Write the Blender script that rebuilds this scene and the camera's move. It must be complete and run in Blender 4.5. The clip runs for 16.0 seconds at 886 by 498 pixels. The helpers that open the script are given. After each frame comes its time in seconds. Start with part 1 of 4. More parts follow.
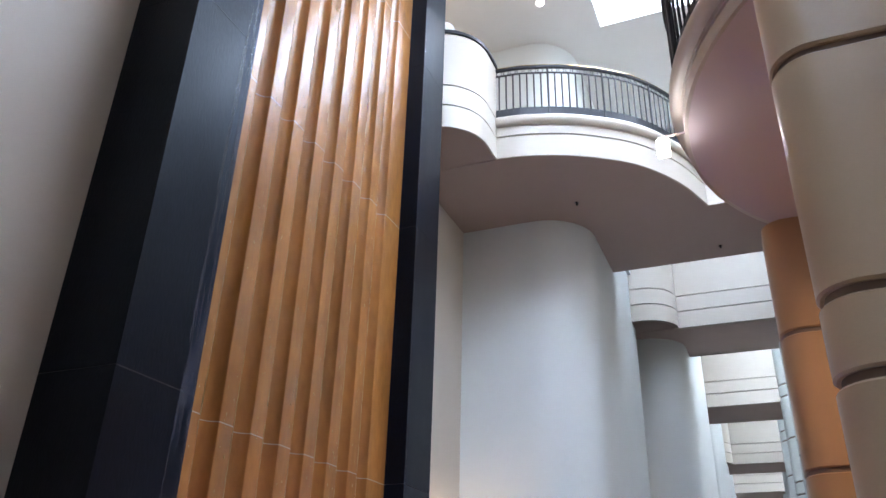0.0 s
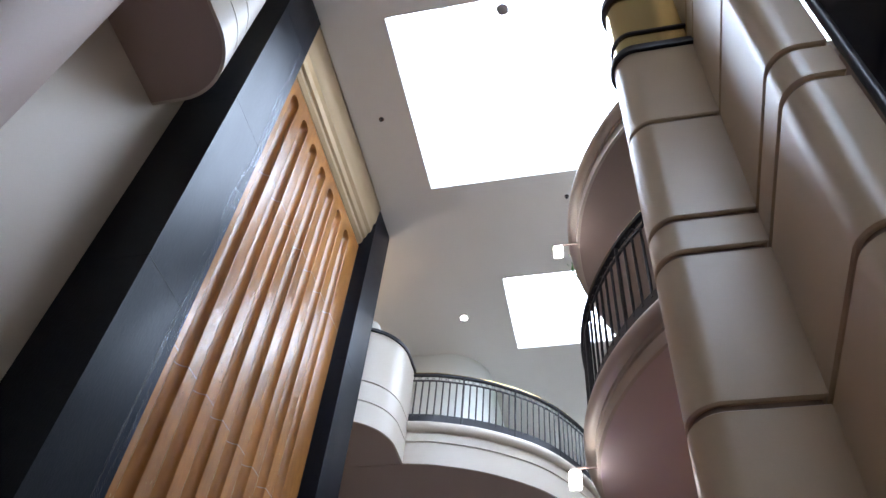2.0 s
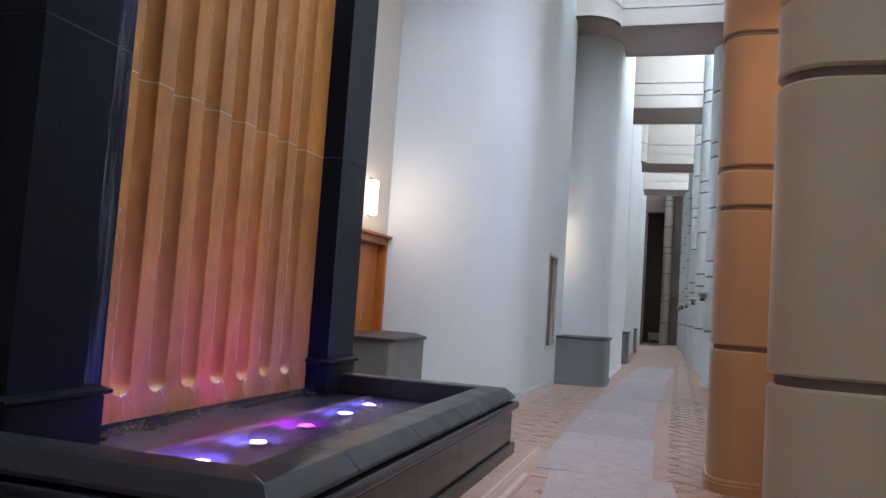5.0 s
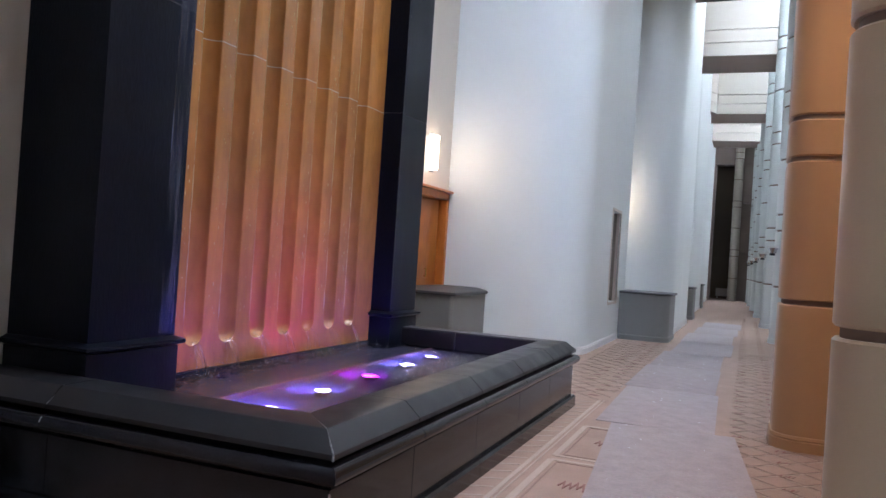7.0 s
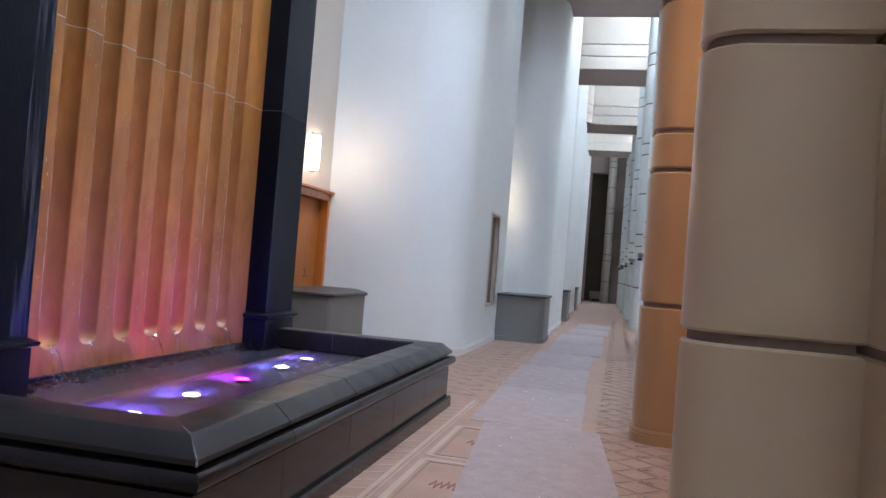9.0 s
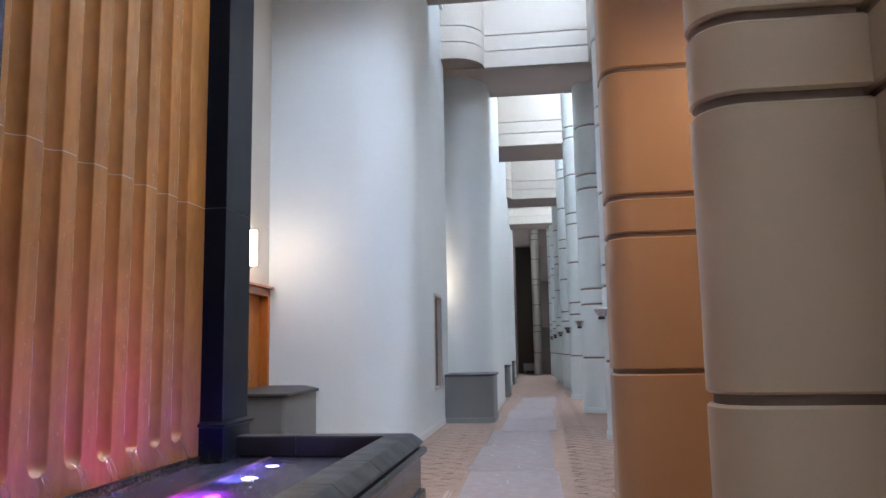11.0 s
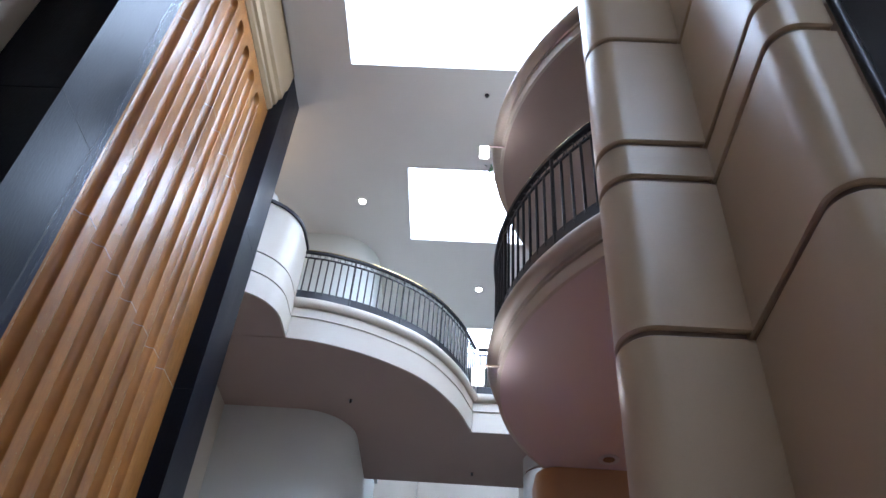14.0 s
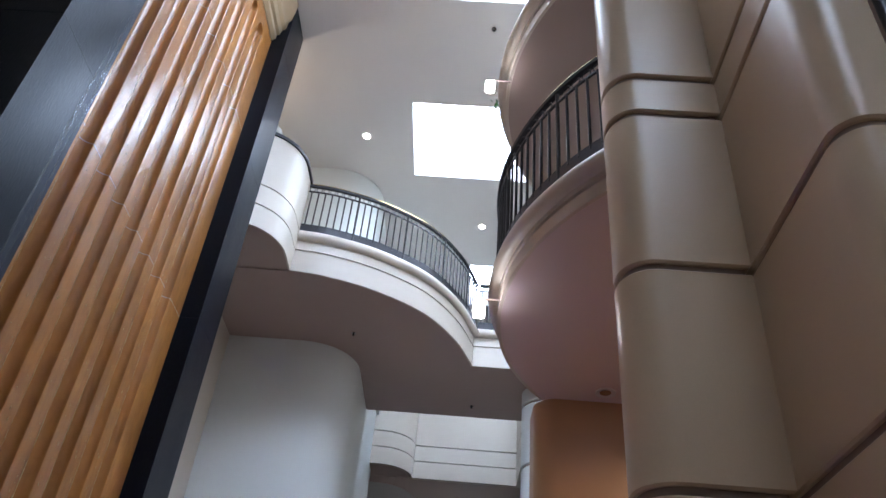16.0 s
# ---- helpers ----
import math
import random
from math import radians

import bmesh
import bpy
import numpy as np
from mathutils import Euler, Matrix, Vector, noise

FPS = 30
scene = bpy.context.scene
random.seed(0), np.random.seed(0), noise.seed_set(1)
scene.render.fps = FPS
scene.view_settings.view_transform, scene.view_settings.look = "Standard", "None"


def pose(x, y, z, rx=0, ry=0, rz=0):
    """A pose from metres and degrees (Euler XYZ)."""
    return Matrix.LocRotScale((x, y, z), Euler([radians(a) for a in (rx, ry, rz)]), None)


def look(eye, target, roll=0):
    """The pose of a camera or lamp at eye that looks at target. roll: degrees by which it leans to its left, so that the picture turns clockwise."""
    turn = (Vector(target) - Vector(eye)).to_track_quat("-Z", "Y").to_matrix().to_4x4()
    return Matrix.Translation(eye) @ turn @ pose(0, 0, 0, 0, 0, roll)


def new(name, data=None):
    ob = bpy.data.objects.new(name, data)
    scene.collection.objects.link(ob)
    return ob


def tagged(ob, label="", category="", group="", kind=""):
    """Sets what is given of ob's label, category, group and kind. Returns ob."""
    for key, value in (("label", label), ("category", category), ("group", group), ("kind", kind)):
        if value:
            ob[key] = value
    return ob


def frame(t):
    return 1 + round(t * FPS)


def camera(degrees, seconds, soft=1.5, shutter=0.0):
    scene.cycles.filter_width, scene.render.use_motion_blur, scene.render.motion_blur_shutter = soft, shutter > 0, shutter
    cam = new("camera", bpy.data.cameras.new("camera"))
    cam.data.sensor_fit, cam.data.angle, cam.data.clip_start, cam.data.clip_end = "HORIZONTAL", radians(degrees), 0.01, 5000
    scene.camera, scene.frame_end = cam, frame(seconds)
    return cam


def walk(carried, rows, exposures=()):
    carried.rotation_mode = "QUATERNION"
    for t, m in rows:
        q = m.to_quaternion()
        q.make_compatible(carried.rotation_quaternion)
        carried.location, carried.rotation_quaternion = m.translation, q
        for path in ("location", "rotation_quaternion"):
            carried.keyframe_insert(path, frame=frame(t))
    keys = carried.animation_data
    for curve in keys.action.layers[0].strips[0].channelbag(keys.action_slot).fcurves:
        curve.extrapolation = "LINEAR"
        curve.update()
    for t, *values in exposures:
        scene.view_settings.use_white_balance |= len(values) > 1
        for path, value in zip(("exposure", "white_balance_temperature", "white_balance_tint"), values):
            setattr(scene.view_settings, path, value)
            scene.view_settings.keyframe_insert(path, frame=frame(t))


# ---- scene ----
cam = camera(60.0, 16.0, soft=1.5)
PATH = [
    (0, (0.549, 0.125, 1.56), (-0.165, 1.761, 2.463), 1.7),
    (0.5, (0.529, 0.133, 1.575), (-0.068, 1.668, 2.709), 5.4),
    (1, (0.516, 0.088, 1.591), (0.015, 1.506, 2.91), 7.1),
    (1.5, (0.459, 0.077, 1.603), (0.039, 1.366, 3.074), 6.2),
    (2, (0.457, 0.069, 1.588), (0.073, 1.317, 3.103), 6.5),
    (2.5, (0.43, 0.061, 1.548), (0.035, 1.668, 2.672), 4.4),
    (3, (0.421, 0.071, 1.537), (0.006, 1.852, 2.346), 2.1),
    (3.5, (0.415, 0.096, 1.52), (-0.047, 1.971, 2.042), 1.3),
    (4, (0.439, 0.088, 1.502), (-0.07, 2.001, 1.786), 1.7),
    (4.2, (0.45, 0.091, 1.501), (-0.078, 2.007, 1.724), 2.4),
    (6.3, (0.428, 0.05, 1.453), (-0.21, 1.944, 1.539), 4.7),
    (6.5, (0.443, 0.08, 1.463), (-0.228, 1.963, 1.525), 4.3),
    (7, (0.475, 0.062, 1.473), (-0.261, 1.922, 1.49), 3.8),
    (7.5, (0.502, 0.048, 1.495), (-0.262, 1.897, 1.477), 4.0),
    (8, (0.55, 0.073, 1.494), (-0.195, 1.929, 1.461), 4.5),
    (8.5, (0.558, 0.025, 1.477), (-0.047, 1.931, 1.467), 4.3),
    (9, (0.536, 0.05, 1.48), (0.087, 1.999, 1.523), 4.5),
    (9.2, (0.521, 0.05, 1.476), (0.115, 2.007, 1.561), 4.6),
    (11.3, (0.069, 0.154, 1.496), (-0.166, 2.117, 1.8), -1.4),
    (11.5, (0.04, 0.151, 1.505), (-0.164, 2.111, 1.849), -1.2),
    (12, (0.003, 0.113, 1.535), (-0.041, 2.038, 2.076), -0.8),
    (12.5, (-0.018, 0.083, 1.588), (-0.063, 1.9, 2.424), 2.0),
    (13, (-0.006, 0.071, 1.621), (-0.062, 1.732, 2.733), 3.6),
    (13.5, (0.0, 0.068, 1.653), (-0.067, 1.626, 2.906), 4.2),
    (14, (-0.003, 0.064, 1.659), (-0.078, 1.557, 2.988), 4.7),
    (14.5, (0.0, 0.059, 1.645), (-0.079, 1.536, 2.991), 5.1),
    (15, (-0.001, 0.06, 1.637), (-0.082, 1.562, 2.955), 5.2),
    (15.5, (-0.002, 0.071, 1.625), (-0.077, 1.637, 2.867), 5.3),
    (16, (0.005, 0.058, 1.604), (-0.07, 1.653, 2.809), 5.5),
]
rows = [(t, look(eye, target, roll)) for t, eye, target, roll in PATH]
walk(cam, rows, [(t, e, k, 18) for t, e, k in ((0, 0.97, 5850), (1, 0.62, 5650), (2, 0.32, 6000), (2.5, 0.32, 6200), (3, 0.52, 6250), (4, 0.9, 5900), (6.5, 1.22, 5800), (9, 1.25, 5800), (11.5, 1.1, 5800), (12, 1.0, 5800), (12.5, 0.90, 5700), (13.5, 0.48, 5550), (15, 0.3, 5800), (16, 0.46, 5800))])

# ---------------------------------------------------------------- world and light
world = bpy.data.worlds.new("sky")
world.use_nodes = True
scene.world = world
wn, wl = world.node_tree.nodes, world.node_tree.links
sky = wn.new("ShaderNodeTexSky")
sky.sky_type = "NISHITA"
sky.sun_disc = False
sky.sun_elevation = radians(48)
sky.sun_rotation = radians(200)
wl.new(sky.outputs["Color"], wn["Background"].inputs["Color"])
wn["Background"].inputs["Strength"].default_value = 0.1


def lamp(name, kind, m, energy, colour, **more):
    data = bpy.data.lights.new(name, kind)
    data.energy, data.color = energy, colour
    for k, v in more.items():
        if k == "size":
            data.size = v
        if k == "size_y":
            data.shape, data.size_y = "RECTANGLE", v
        if k == "radius":
            data.shadow_soft_size = v
        if k == "cone":
            data.spot_size, data.spot_blend = radians(v), 0.6
    ob = new(name, data)
    ob.matrix_world = m
    return ob


# ---------------------------------------------------------------- materials
def shader(name, colour, rough=0.5, metal=0.0, grain=0.0, scale=40.0, blotch=0.0, bscale=1.5, bump=0.0, spec=0.5, coat=0.0, vary=0.0, emit=None, stretch=(1, 1, 1), rough_vary=0.0, ripple=None):
    m = bpy.data.materials.new(name)
    m.use_nodes = True
    nt = m.node_tree
    n, l = nt.nodes, nt.links
    b = n["Principled BSDF"]
    b.inputs["Roughness"].default_value = rough
    b.inputs["Metallic"].default_value = metal
    b.inputs["Specular IOR Level"].default_value = spec
    b.inputs["Coat Weight"].default_value = coat
    b.inputs["Coat Roughness"].default_value = 0.07
    geo = n.new("ShaderNodeTexCoord")
    mp = n.new("ShaderNodeMapping")
    mp.inputs["Scale"].default_value = stretch
    l.new(geo.outputs["Object"], mp.inputs["Vector"])
    fine = n.new("ShaderNodeTexNoise")
    fine.inputs["Scale"].default_value = scale
    fine.inputs["Detail"].default_value = 4
    l.new(mp.outputs["Vector"], fine.inputs["Vector"])
    wide = n.new("ShaderNodeTexNoise")
    wide.inputs["Scale"].default_value = bscale
    wide.inputs["Detail"].default_value = 5
    l.new(mp.outputs["Vector"], wide.inputs["Vector"])

    def spread(src, amount):
        r = n.new("ShaderNodeMapRange")
        r.inputs["From Min"].default_value, r.inputs["From Max"].default_value = 0.25, 0.75
        r.inputs["To Min"].default_value, r.inputs["To Max"].default_value = 1 - amount, 1 + amount
        l.new(src, r.inputs["Value"])
        return r.outputs["Result"]

    def times(a, c):
        k = n.new("ShaderNodeMath")
        k.operation = "MULTIPLY"
        l.new(a, k.inputs[0])
        l.new(c, k.inputs[1])
        return k.outputs[0]

    f = times(spread(fine.outputs["Fac"], grain), spread(wide.outputs["Fac"], blotch))
    if vary:
        info = n.new("ShaderNodeObjectInfo")
        r = n.new("ShaderNodeMapRange")
        r.inputs["To Min"].default_value, r.inputs["To Max"].default_value = 1 - vary, 1 + vary
        l.new(info.outputs["Random"], r.inputs["Value"])
        f = times(f, r.outputs["Result"])
    mul = n.new("ShaderNodeVectorMath")
    mul.operation = "SCALE"
    mul.inputs[0].default_value = colour
    l.new(f, mul.inputs["Scale"])
    l.new(mul.outputs["Vector"], b.inputs["Base Color"])
    if rough_vary:
        r = n.new("ShaderNodeMapRange")
        r.inputs["From Min"].default_value, r.inputs["From Max"].default_value = 0.3, 0.7
        r.inputs["To Min"].default_value, r.inputs["To Max"].default_value = max(0.02, rough - rough_vary), rough + rough_vary
        l.new(wide.outputs["Fac"], r.inputs["Value"])
        l.new(r.outputs["Result"], b.inputs["Roughness"])
    if bump:
        bp = n.new("ShaderNodeBump")
        bp.inputs["Strength"].default_value = 1.0
        bp.inputs["Distance"].default_value = bump
        l.new(fine.outputs["Fac"], bp.inputs["Height"])
        l.new(bp.outputs["Normal"], b.inputs["Normal"])
        l.new(bp.outputs["Normal"], b.inputs["Coat Normal"])
    if ripple:
        # a thin crumpled film of running water over the glaze
        film = n.new("ShaderNodeTexNoise")
        film.inputs["Scale"].default_value = ripple[0]
        film.inputs["Detail"].default_value = 3
        film.inputs["Distortion"].default_value = 1.2
        fm = n.new("ShaderNodeMapping")
        fm.inputs["Scale"].default_value = (1, 1, 0.45)
        fm.inputs["Rotation"].default_value = (0.5, 0, 0)
        l.new(geo.outputs["Object"], fm.inputs["Vector"])
        l.new(fm.outputs["Vector"], film.inputs["Vector"])
        ridge = n.new("ShaderNodeMath")
        ridge.operation = "PINGPONG"
        ridge.inputs[1].default_value = 0.2
        l.new(film.outputs["Fac"], ridge.inputs[0])
        fb = n.new("ShaderNodeBump")
        fb.inputs["Distance"].default_value = ripple[1]
        l.new(ridge.outputs[0], fb.inputs["Height"])
        l.new(fb.outputs["Normal"], b.inputs["Coat Normal"])
    if emit:
        b.inputs["Emission Color"].default_value = (*emit[:3], 1)
        b.inputs["Emission Strength"].default_value = emit[3]
    return m


WHITE = shader("white_wall_paint", (0.715, 0.745, 0.725), 0.55, grain=0.015, scale=90, blotch=0.03, bscale=0.6, bump=0.0006)
CEIL = shader("ceiling_paint", (0.72, 0.71, 0.69), 0.7, grain=0.01, scale=120, blotch=0.02, bump=0.0006)
BEIGE = shader("beige_wall_paint", (0.60, 0.54, 0.46), 0.5, grain=0.015, scale=90, blotch=0.03, bscale=0.7, bump=0.0006)
CREAM = shader("cream_fascia_paint", (0.62, 0.56, 0.48), 0.4, grain=0.01, scale=90, blotch=0.03, bscale=0.8, bump=0.0004)
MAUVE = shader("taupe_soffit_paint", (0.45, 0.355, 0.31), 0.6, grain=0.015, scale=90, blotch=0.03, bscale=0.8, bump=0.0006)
# brighter, pinker copy of the soffit paint; light from below is in the colour
SOFFIT_LIT = shader("pinkish_lit_soffit_paint", (0.70, 0.60, 0.59), 0.6, grain=0.015, scale=90, blotch=0.03, bscale=0.8, bump=0.0006)
PIER = shader("taupe_pier_paint", (0.53, 0.405, 0.265), 0.32, grain=0.012, scale=120, blotch=0.04, bscale=1.2, bump=0.0004, vary=0.015)
# pier paint pushed to orange: part of the warm lamp light is in the colour
ORANGE = shader("warm_lit_pier_paint", (0.46, 0.28, 0.145), 0.35, grain=0.015, scale=120, blotch=0.04, bscale=1.2, bump=0.0004, vary=0.015)
GROOVE = shader("groove_paint", (0.24, 0.18, 0.14), 0.6, grain=0.03)
GRANITE = shader("black_granite", (0.005, 0.006, 0.011), 0.33, grain=0.4, scale=90, blotch=0.15, bscale=3, rough_vary=0.05, spec=0.17, bump=0.0014, stretch=(1, 1, 0.22))
GRANITE.node_tree.nodes["Principled BSDF"].inputs["Specular Tint"].default_value = (0.6, 0.8, 1.0, 1)
POLISHED = shader("polished_black_granite", (0.012, 0.012, 0.015), 0.14, grain=0.5, scale=200, blotch=0.2, bscale=4, rough_vary=0.012, spec=0.26)
TILE = shader("amber_glazed_tile", (0.37, 0.156, 0.035), 0.5, grain=0.14, scale=14, blotch=0.24, bscale=2.2, bump=0.0025, spec=0.08, vary=0.08, stretch=(1, 1, 0.35), rough_vary=0.06, coat=0.85, ripple=(22, 0.009))
HONED = shader("honed_black_granite", (0.012, 0.012, 0.014), 0.38, grain=0.35, scale=160, blotch=0.25, bscale=5, rough_vary=0.06, spec=0.34, bump=0.0003)
GROUT = shader("pale_grout", (0.44, 0.37, 0.28), 0.7, grain=0.1)
BRONZE = shader("cream_gold_cornice", (0.60, 0.47, 0.30), 0.28, metal=0.45, grain=0.02, blotch=0.05)
IRON = shader("black_iron", (0.02, 0.02, 0.025), 0.4, metal=0.3, grain=0.1)
WOOD = shader("orange_wood", (0.44, 0.135, 0.022), 0.35, grain=0.18, scale=12, blotch=0.1, stretch=(6, 6, 0.6))
COUNTER = shader("grey_counter_paint", (0.17, 0.17, 0.16), 0.5, grain=0.03, blotch=0.05)
SLAB = shader("dark_counter_top", (0.035, 0.033, 0.035), 0.42, grain=0.1)
CARPET = shader("tan_carpet", (0.34, 0.23, 0.175), 0.95, grain=0.22, scale=220, blotch=0.12, bscale=3, bump=0.003)
CARPET_LIGHT = shader("pale_carpet_band", (0.43, 0.33, 0.26), 0.95, grain=0.2, scale=220, blotch=0.1, bump=0.003)
CARPET_RED = shader("red_carpet_motif", (0.24, 0.11, 0.09), 0.95, grain=0.2, scale=220, bump=0.003)
MAT = shader("protective_floor_board", (0.31, 0.255, 0.245), 0.8, grain=0.10, scale=45, blotch=0.12, bscale=6, bump=0.0002, vary=0.06)
TRIMW = shader("white_trim", (0.70, 0.69, 0.67), 0.4, grain=0.02)
DARK = shader("dark_interior", (0.16, 0.125, 0.10), 0.6, grain=0.1)
STEEL = shader("brushed_steel", (0.6, 0.6, 0.62), 0.25, metal=1.0, grain=0.04)
SKYGLOW = shader("bright_overcast_sky", (0.8, 0.8, 0.8), 0.9, emit=(0.74, 0.88, 1.0, 7.0))
LAMPGLOW = shader("warm_lamp_glass", (0.9, 0.85, 0.75), 0.4, emit=(1.0, 0.80, 0.55, 9.0))
SPOTGLOW = shader("white_lamp_glass", (0.9, 0.9, 0.9), 0.4, emit=(1.0, 0.94, 0.85, 30.0))
DARKGLASS = shader("black_glass", (0.003, 0.003, 0.006), 0.08, grain=0.05, spec=0.12)
CARPET_DARK = shader("brown_carpet_line", (0.28, 0.185, 0.14), 0.95, grain=0.2, scale=220, bump=0.003)
WOODEDGE = shader("pale_submerged_edge", (0.20, 0.11, 0.10), 0.5, grain=0.1)


def film_of(name, colour, rough, cover):
    """A broken, streaky film of colour that lets the stone show through."""
    m = bpy.data.materials.new(name)
    m.use_nodes = True
    n, l = m.node_tree.nodes, m.node_tree.links
    b = n["Principled BSDF"]
    b.inputs["Base Color"].default_value = (*colour, 1)
    b.inputs["Roughness"].default_value = rough
    c, mp, t, k = n.new("ShaderNodeTexCoord"), n.new("ShaderNodeMapping"), n.new("ShaderNodeTexNoise"), n.new("ShaderNodeMapRange")
    mp.inputs["Scale"].default_value = (26, 26, 1.1)
    t.inputs["Scale"].default_value, t.inputs["Detail"].default_value = 1.6, 7
    k.inputs["From Min"].default_value, k.inputs["From Max"].default_value = 0.44, 0.80
    k.inputs["To Max"].default_value = cover
    l.new(c.outputs["Object"], mp.inputs["Vector"])
    l.new(mp.outputs["Vector"], t.inputs["Vector"])
    l.new(t.outputs["Fac"], k.inputs["Value"])
    l.new(k.outputs["Result"], b.inputs["Alpha"])
    return m


# bluish colour in place of the skylight's reflection on wet granite
SHEEN = film_of("grey_blue_sheen_film", (0.16, 0.19, 0.30), 0.35, 0.75)


def clear(name, tint, rough, bump, scale):
    m = bpy.data.materials.new(name)
    m.use_nodes = True
    n, l = m.node_tree.nodes, m.node_tree.links
    b = n["Principled BSDF"]
    b.inputs["Base Color"].default_value = (*tint, 1)
    b.inputs["Transmission Weight"].default_value = 1.0
    b.inputs["IOR"].default_value = 1.33
    b.inputs["Roughness"].default_value = rough
    if bump:
        t = n.new("ShaderNodeTexNoise")
        t.inputs["Scale"].default_value = scale
        t.inputs["Detail"].default_value = 3
        c = n.new("ShaderNodeTexCoord")
        l.new(c.outputs["Object"], t.inputs["Vector"])
        k = n.new("ShaderNodeBump")
        k.inputs["Distance"].default_value = bump
        l.new(t.outputs["Fac"], k.inputs["Height"])
        l.new(k.outputs["Normal"], b.inputs["Normal"])
    return m


WATER = clear("pool_water", (0.75, 0.80, 0.9), 0.02, 0.018, 22)
FOAM = shader("white_foam_bubbles", (0.45, 0.47, 0.52), 0.2, grain=0.2)
# pale gold of the beads that draw the glints on the wet tiles
SCALE = shader("pale_glint_beads", (0.55, 0.38, 0.18), 0.12, grain=0.2)
CHALK = shader("chalky_joint", (0.26, 0.26, 0.27), 0.8, grain=0.5, scale=60, blotch=0.4, bscale=30)
JOINT = shader("grey_joint", (0.035, 0.035, 0.04), 0.7, grain=0.2)
CLEAR = clear("clear_drops", (0.97, 0.98, 1.0), 0.02, 0, 1)
POOL = shader("dark_pool_floor", (0.05, 0.045, 0.06), 0.5, grain=0.3, scale=30)
LEAF = shader("green_leaf", (0.05, 0.13, 0.03), 0.5, grain=0.2)
GLOBE = shader("white_globe_glass", (0.8, 0.8, 0.78), 0.25, grain=0.01)
BRASS = shader("polished_brass", (0.65, 0.52, 0.22), 0.2, metal=1.0, grain=0.05)


# ---------------------------------------------------------------- geometry helpers
def mesh_of(bm, name, material, smooth=None):
    bmesh.ops.remove_doubles(bm, verts=bm.verts, dist=1e-5)
    bmesh.ops.recalc_face_normals(bm, faces=bm.faces)
    me = bpy.data.meshes.new(name)
    bm.to_mesh(me)
    bm.free()
    me.materials.append(material)
    if smooth:
        me.shade_smooth()
        me.set_sharp_from_angle(angle=radians(smooth))
    return me


def part(name, bm, material, parent=None, label="", smooth=35):
    ob = new(name, mesh_of(bm, name, material, smooth))
    if parent:
        ob.parent = parent
    if label:
        tagged(ob, label)
    return ob


def root(name, label, category, group="", kind="", at=(0, 0, 0)):
    ob = new(name)
    ob.empty_display_size = 0.1
    ob.location = at
    return tagged(ob, label, category, group, kind)


def box(bm, x0, x1, y0, y1, z0, z1, bevel=0.0):
    r = bmesh.ops.create_cube(bm, size=1.0)
    for v in r["verts"]:
        v.co = Vector(((x0 + x1) / 2 + v.co.x * (x1 - x0), (y0 + y1) / 2 + v.co.y * (y1 - y0), (z0 + z1) / 2 + v.co.z * (z1 - z0)))
    if bevel:
        edges = list({e for v in r["verts"] for e in v.link_edges})
        bmesh.ops.bevel(bm, geom=edges, offset=bevel, segments=2, affect="EDGES", profile=0.6)
    return bm


def boxed(*a, **k):
    return box(bmesh.new(), *a, **k)


def cylinder(bm, p0, p1, r, seg=12, r1=None):
    p0, p1 = Vector(p0), Vector(p1)
    d = p1 - p0
    m = Matrix.Translation((p0 + p1) / 2) @ d.to_track_quat("Z", "Y").to_matrix().to_4x4()
    bmesh.ops.create_cone(bm, cap_ends=True, segments=seg, radius1=r, radius2=r if r1 is None else r1, depth=d.length, matrix=m)
    return bm


def rounded(pts, seg=10):
    """A plan line whose corners (x, y, radius) are turned into arcs. Ends stay as they are."""
    out = []
    n = len(pts)
    for i, (x, y, r) in enumerate(pts):
        p = Vector((x, y))
        if r <= 0:
            out.append(p)
            continue
        a, b = Vector(pts[(i - 1) % n][:2]) - p, Vector(pts[(i + 1) % n][:2]) - p
        a.normalize(), b.normalize()
        ang = a.angle(b)
        d = r / math.tan(ang / 2)
        c = p + (a + b).normalized() * (r / math.sin(ang / 2))
        s, e = p + a * d - c, p + b * d - c
        sweep_angle = s.angle_signed(e)
        for k in range(seg + 1):
            q = -sweep_angle * k / seg
            out.append(c + Vector((s.x * math.cos(q) - s.y * math.sin(q), s.x * math.sin(q) + s.y * math.cos(q))))
    return out


def arc(cx, cy, r, a0, a1, seg=24):
    return [Vector((cx + r * math.cos(radians(a0 + (a1 - a0) * k / seg)), cy + r * math.sin(radians(a0 + (a1 - a0) * k / seg)))) for k in range(seg + 1)]


def prism(poly, z0, z1, bm=None):
    bm = bm or bmesh.new()
    lo = [bm.verts.new((p[0], p[1], z0)) for p in poly]
    hi = [bm.verts.new((p[0], p[1], z1)) for p in poly]
    n = len(poly)
    bm.faces.new(lo)
    bm.faces.new(hi)
    for i in range(n):
        bm.faces.new((lo[i], lo[(i + 1) % n], hi[(i + 1) % n], hi[i]))
    return bm


def offset(path, d, closed=False):
    """The plan line moved by d to the right of its way."""
    out = []
    n = len(path)
    for i, p in enumerate(path):
        ns = []
        for j, k in ((i - 1, i), (i, i + 1)):
            if not closed and (j < 0 or k >= n):
                continue
            e = path[k % n] - path[j % n]
            if e.length > 1e-6:
                ns.append(Vector((e.y, -e.x)).normalized())
        m = sum(ns, Vector((0, 0)))
        m.normalize()
        c = max(0.4, m.dot(ns[0]))
        out.append(p + m * (d / c))
    return out


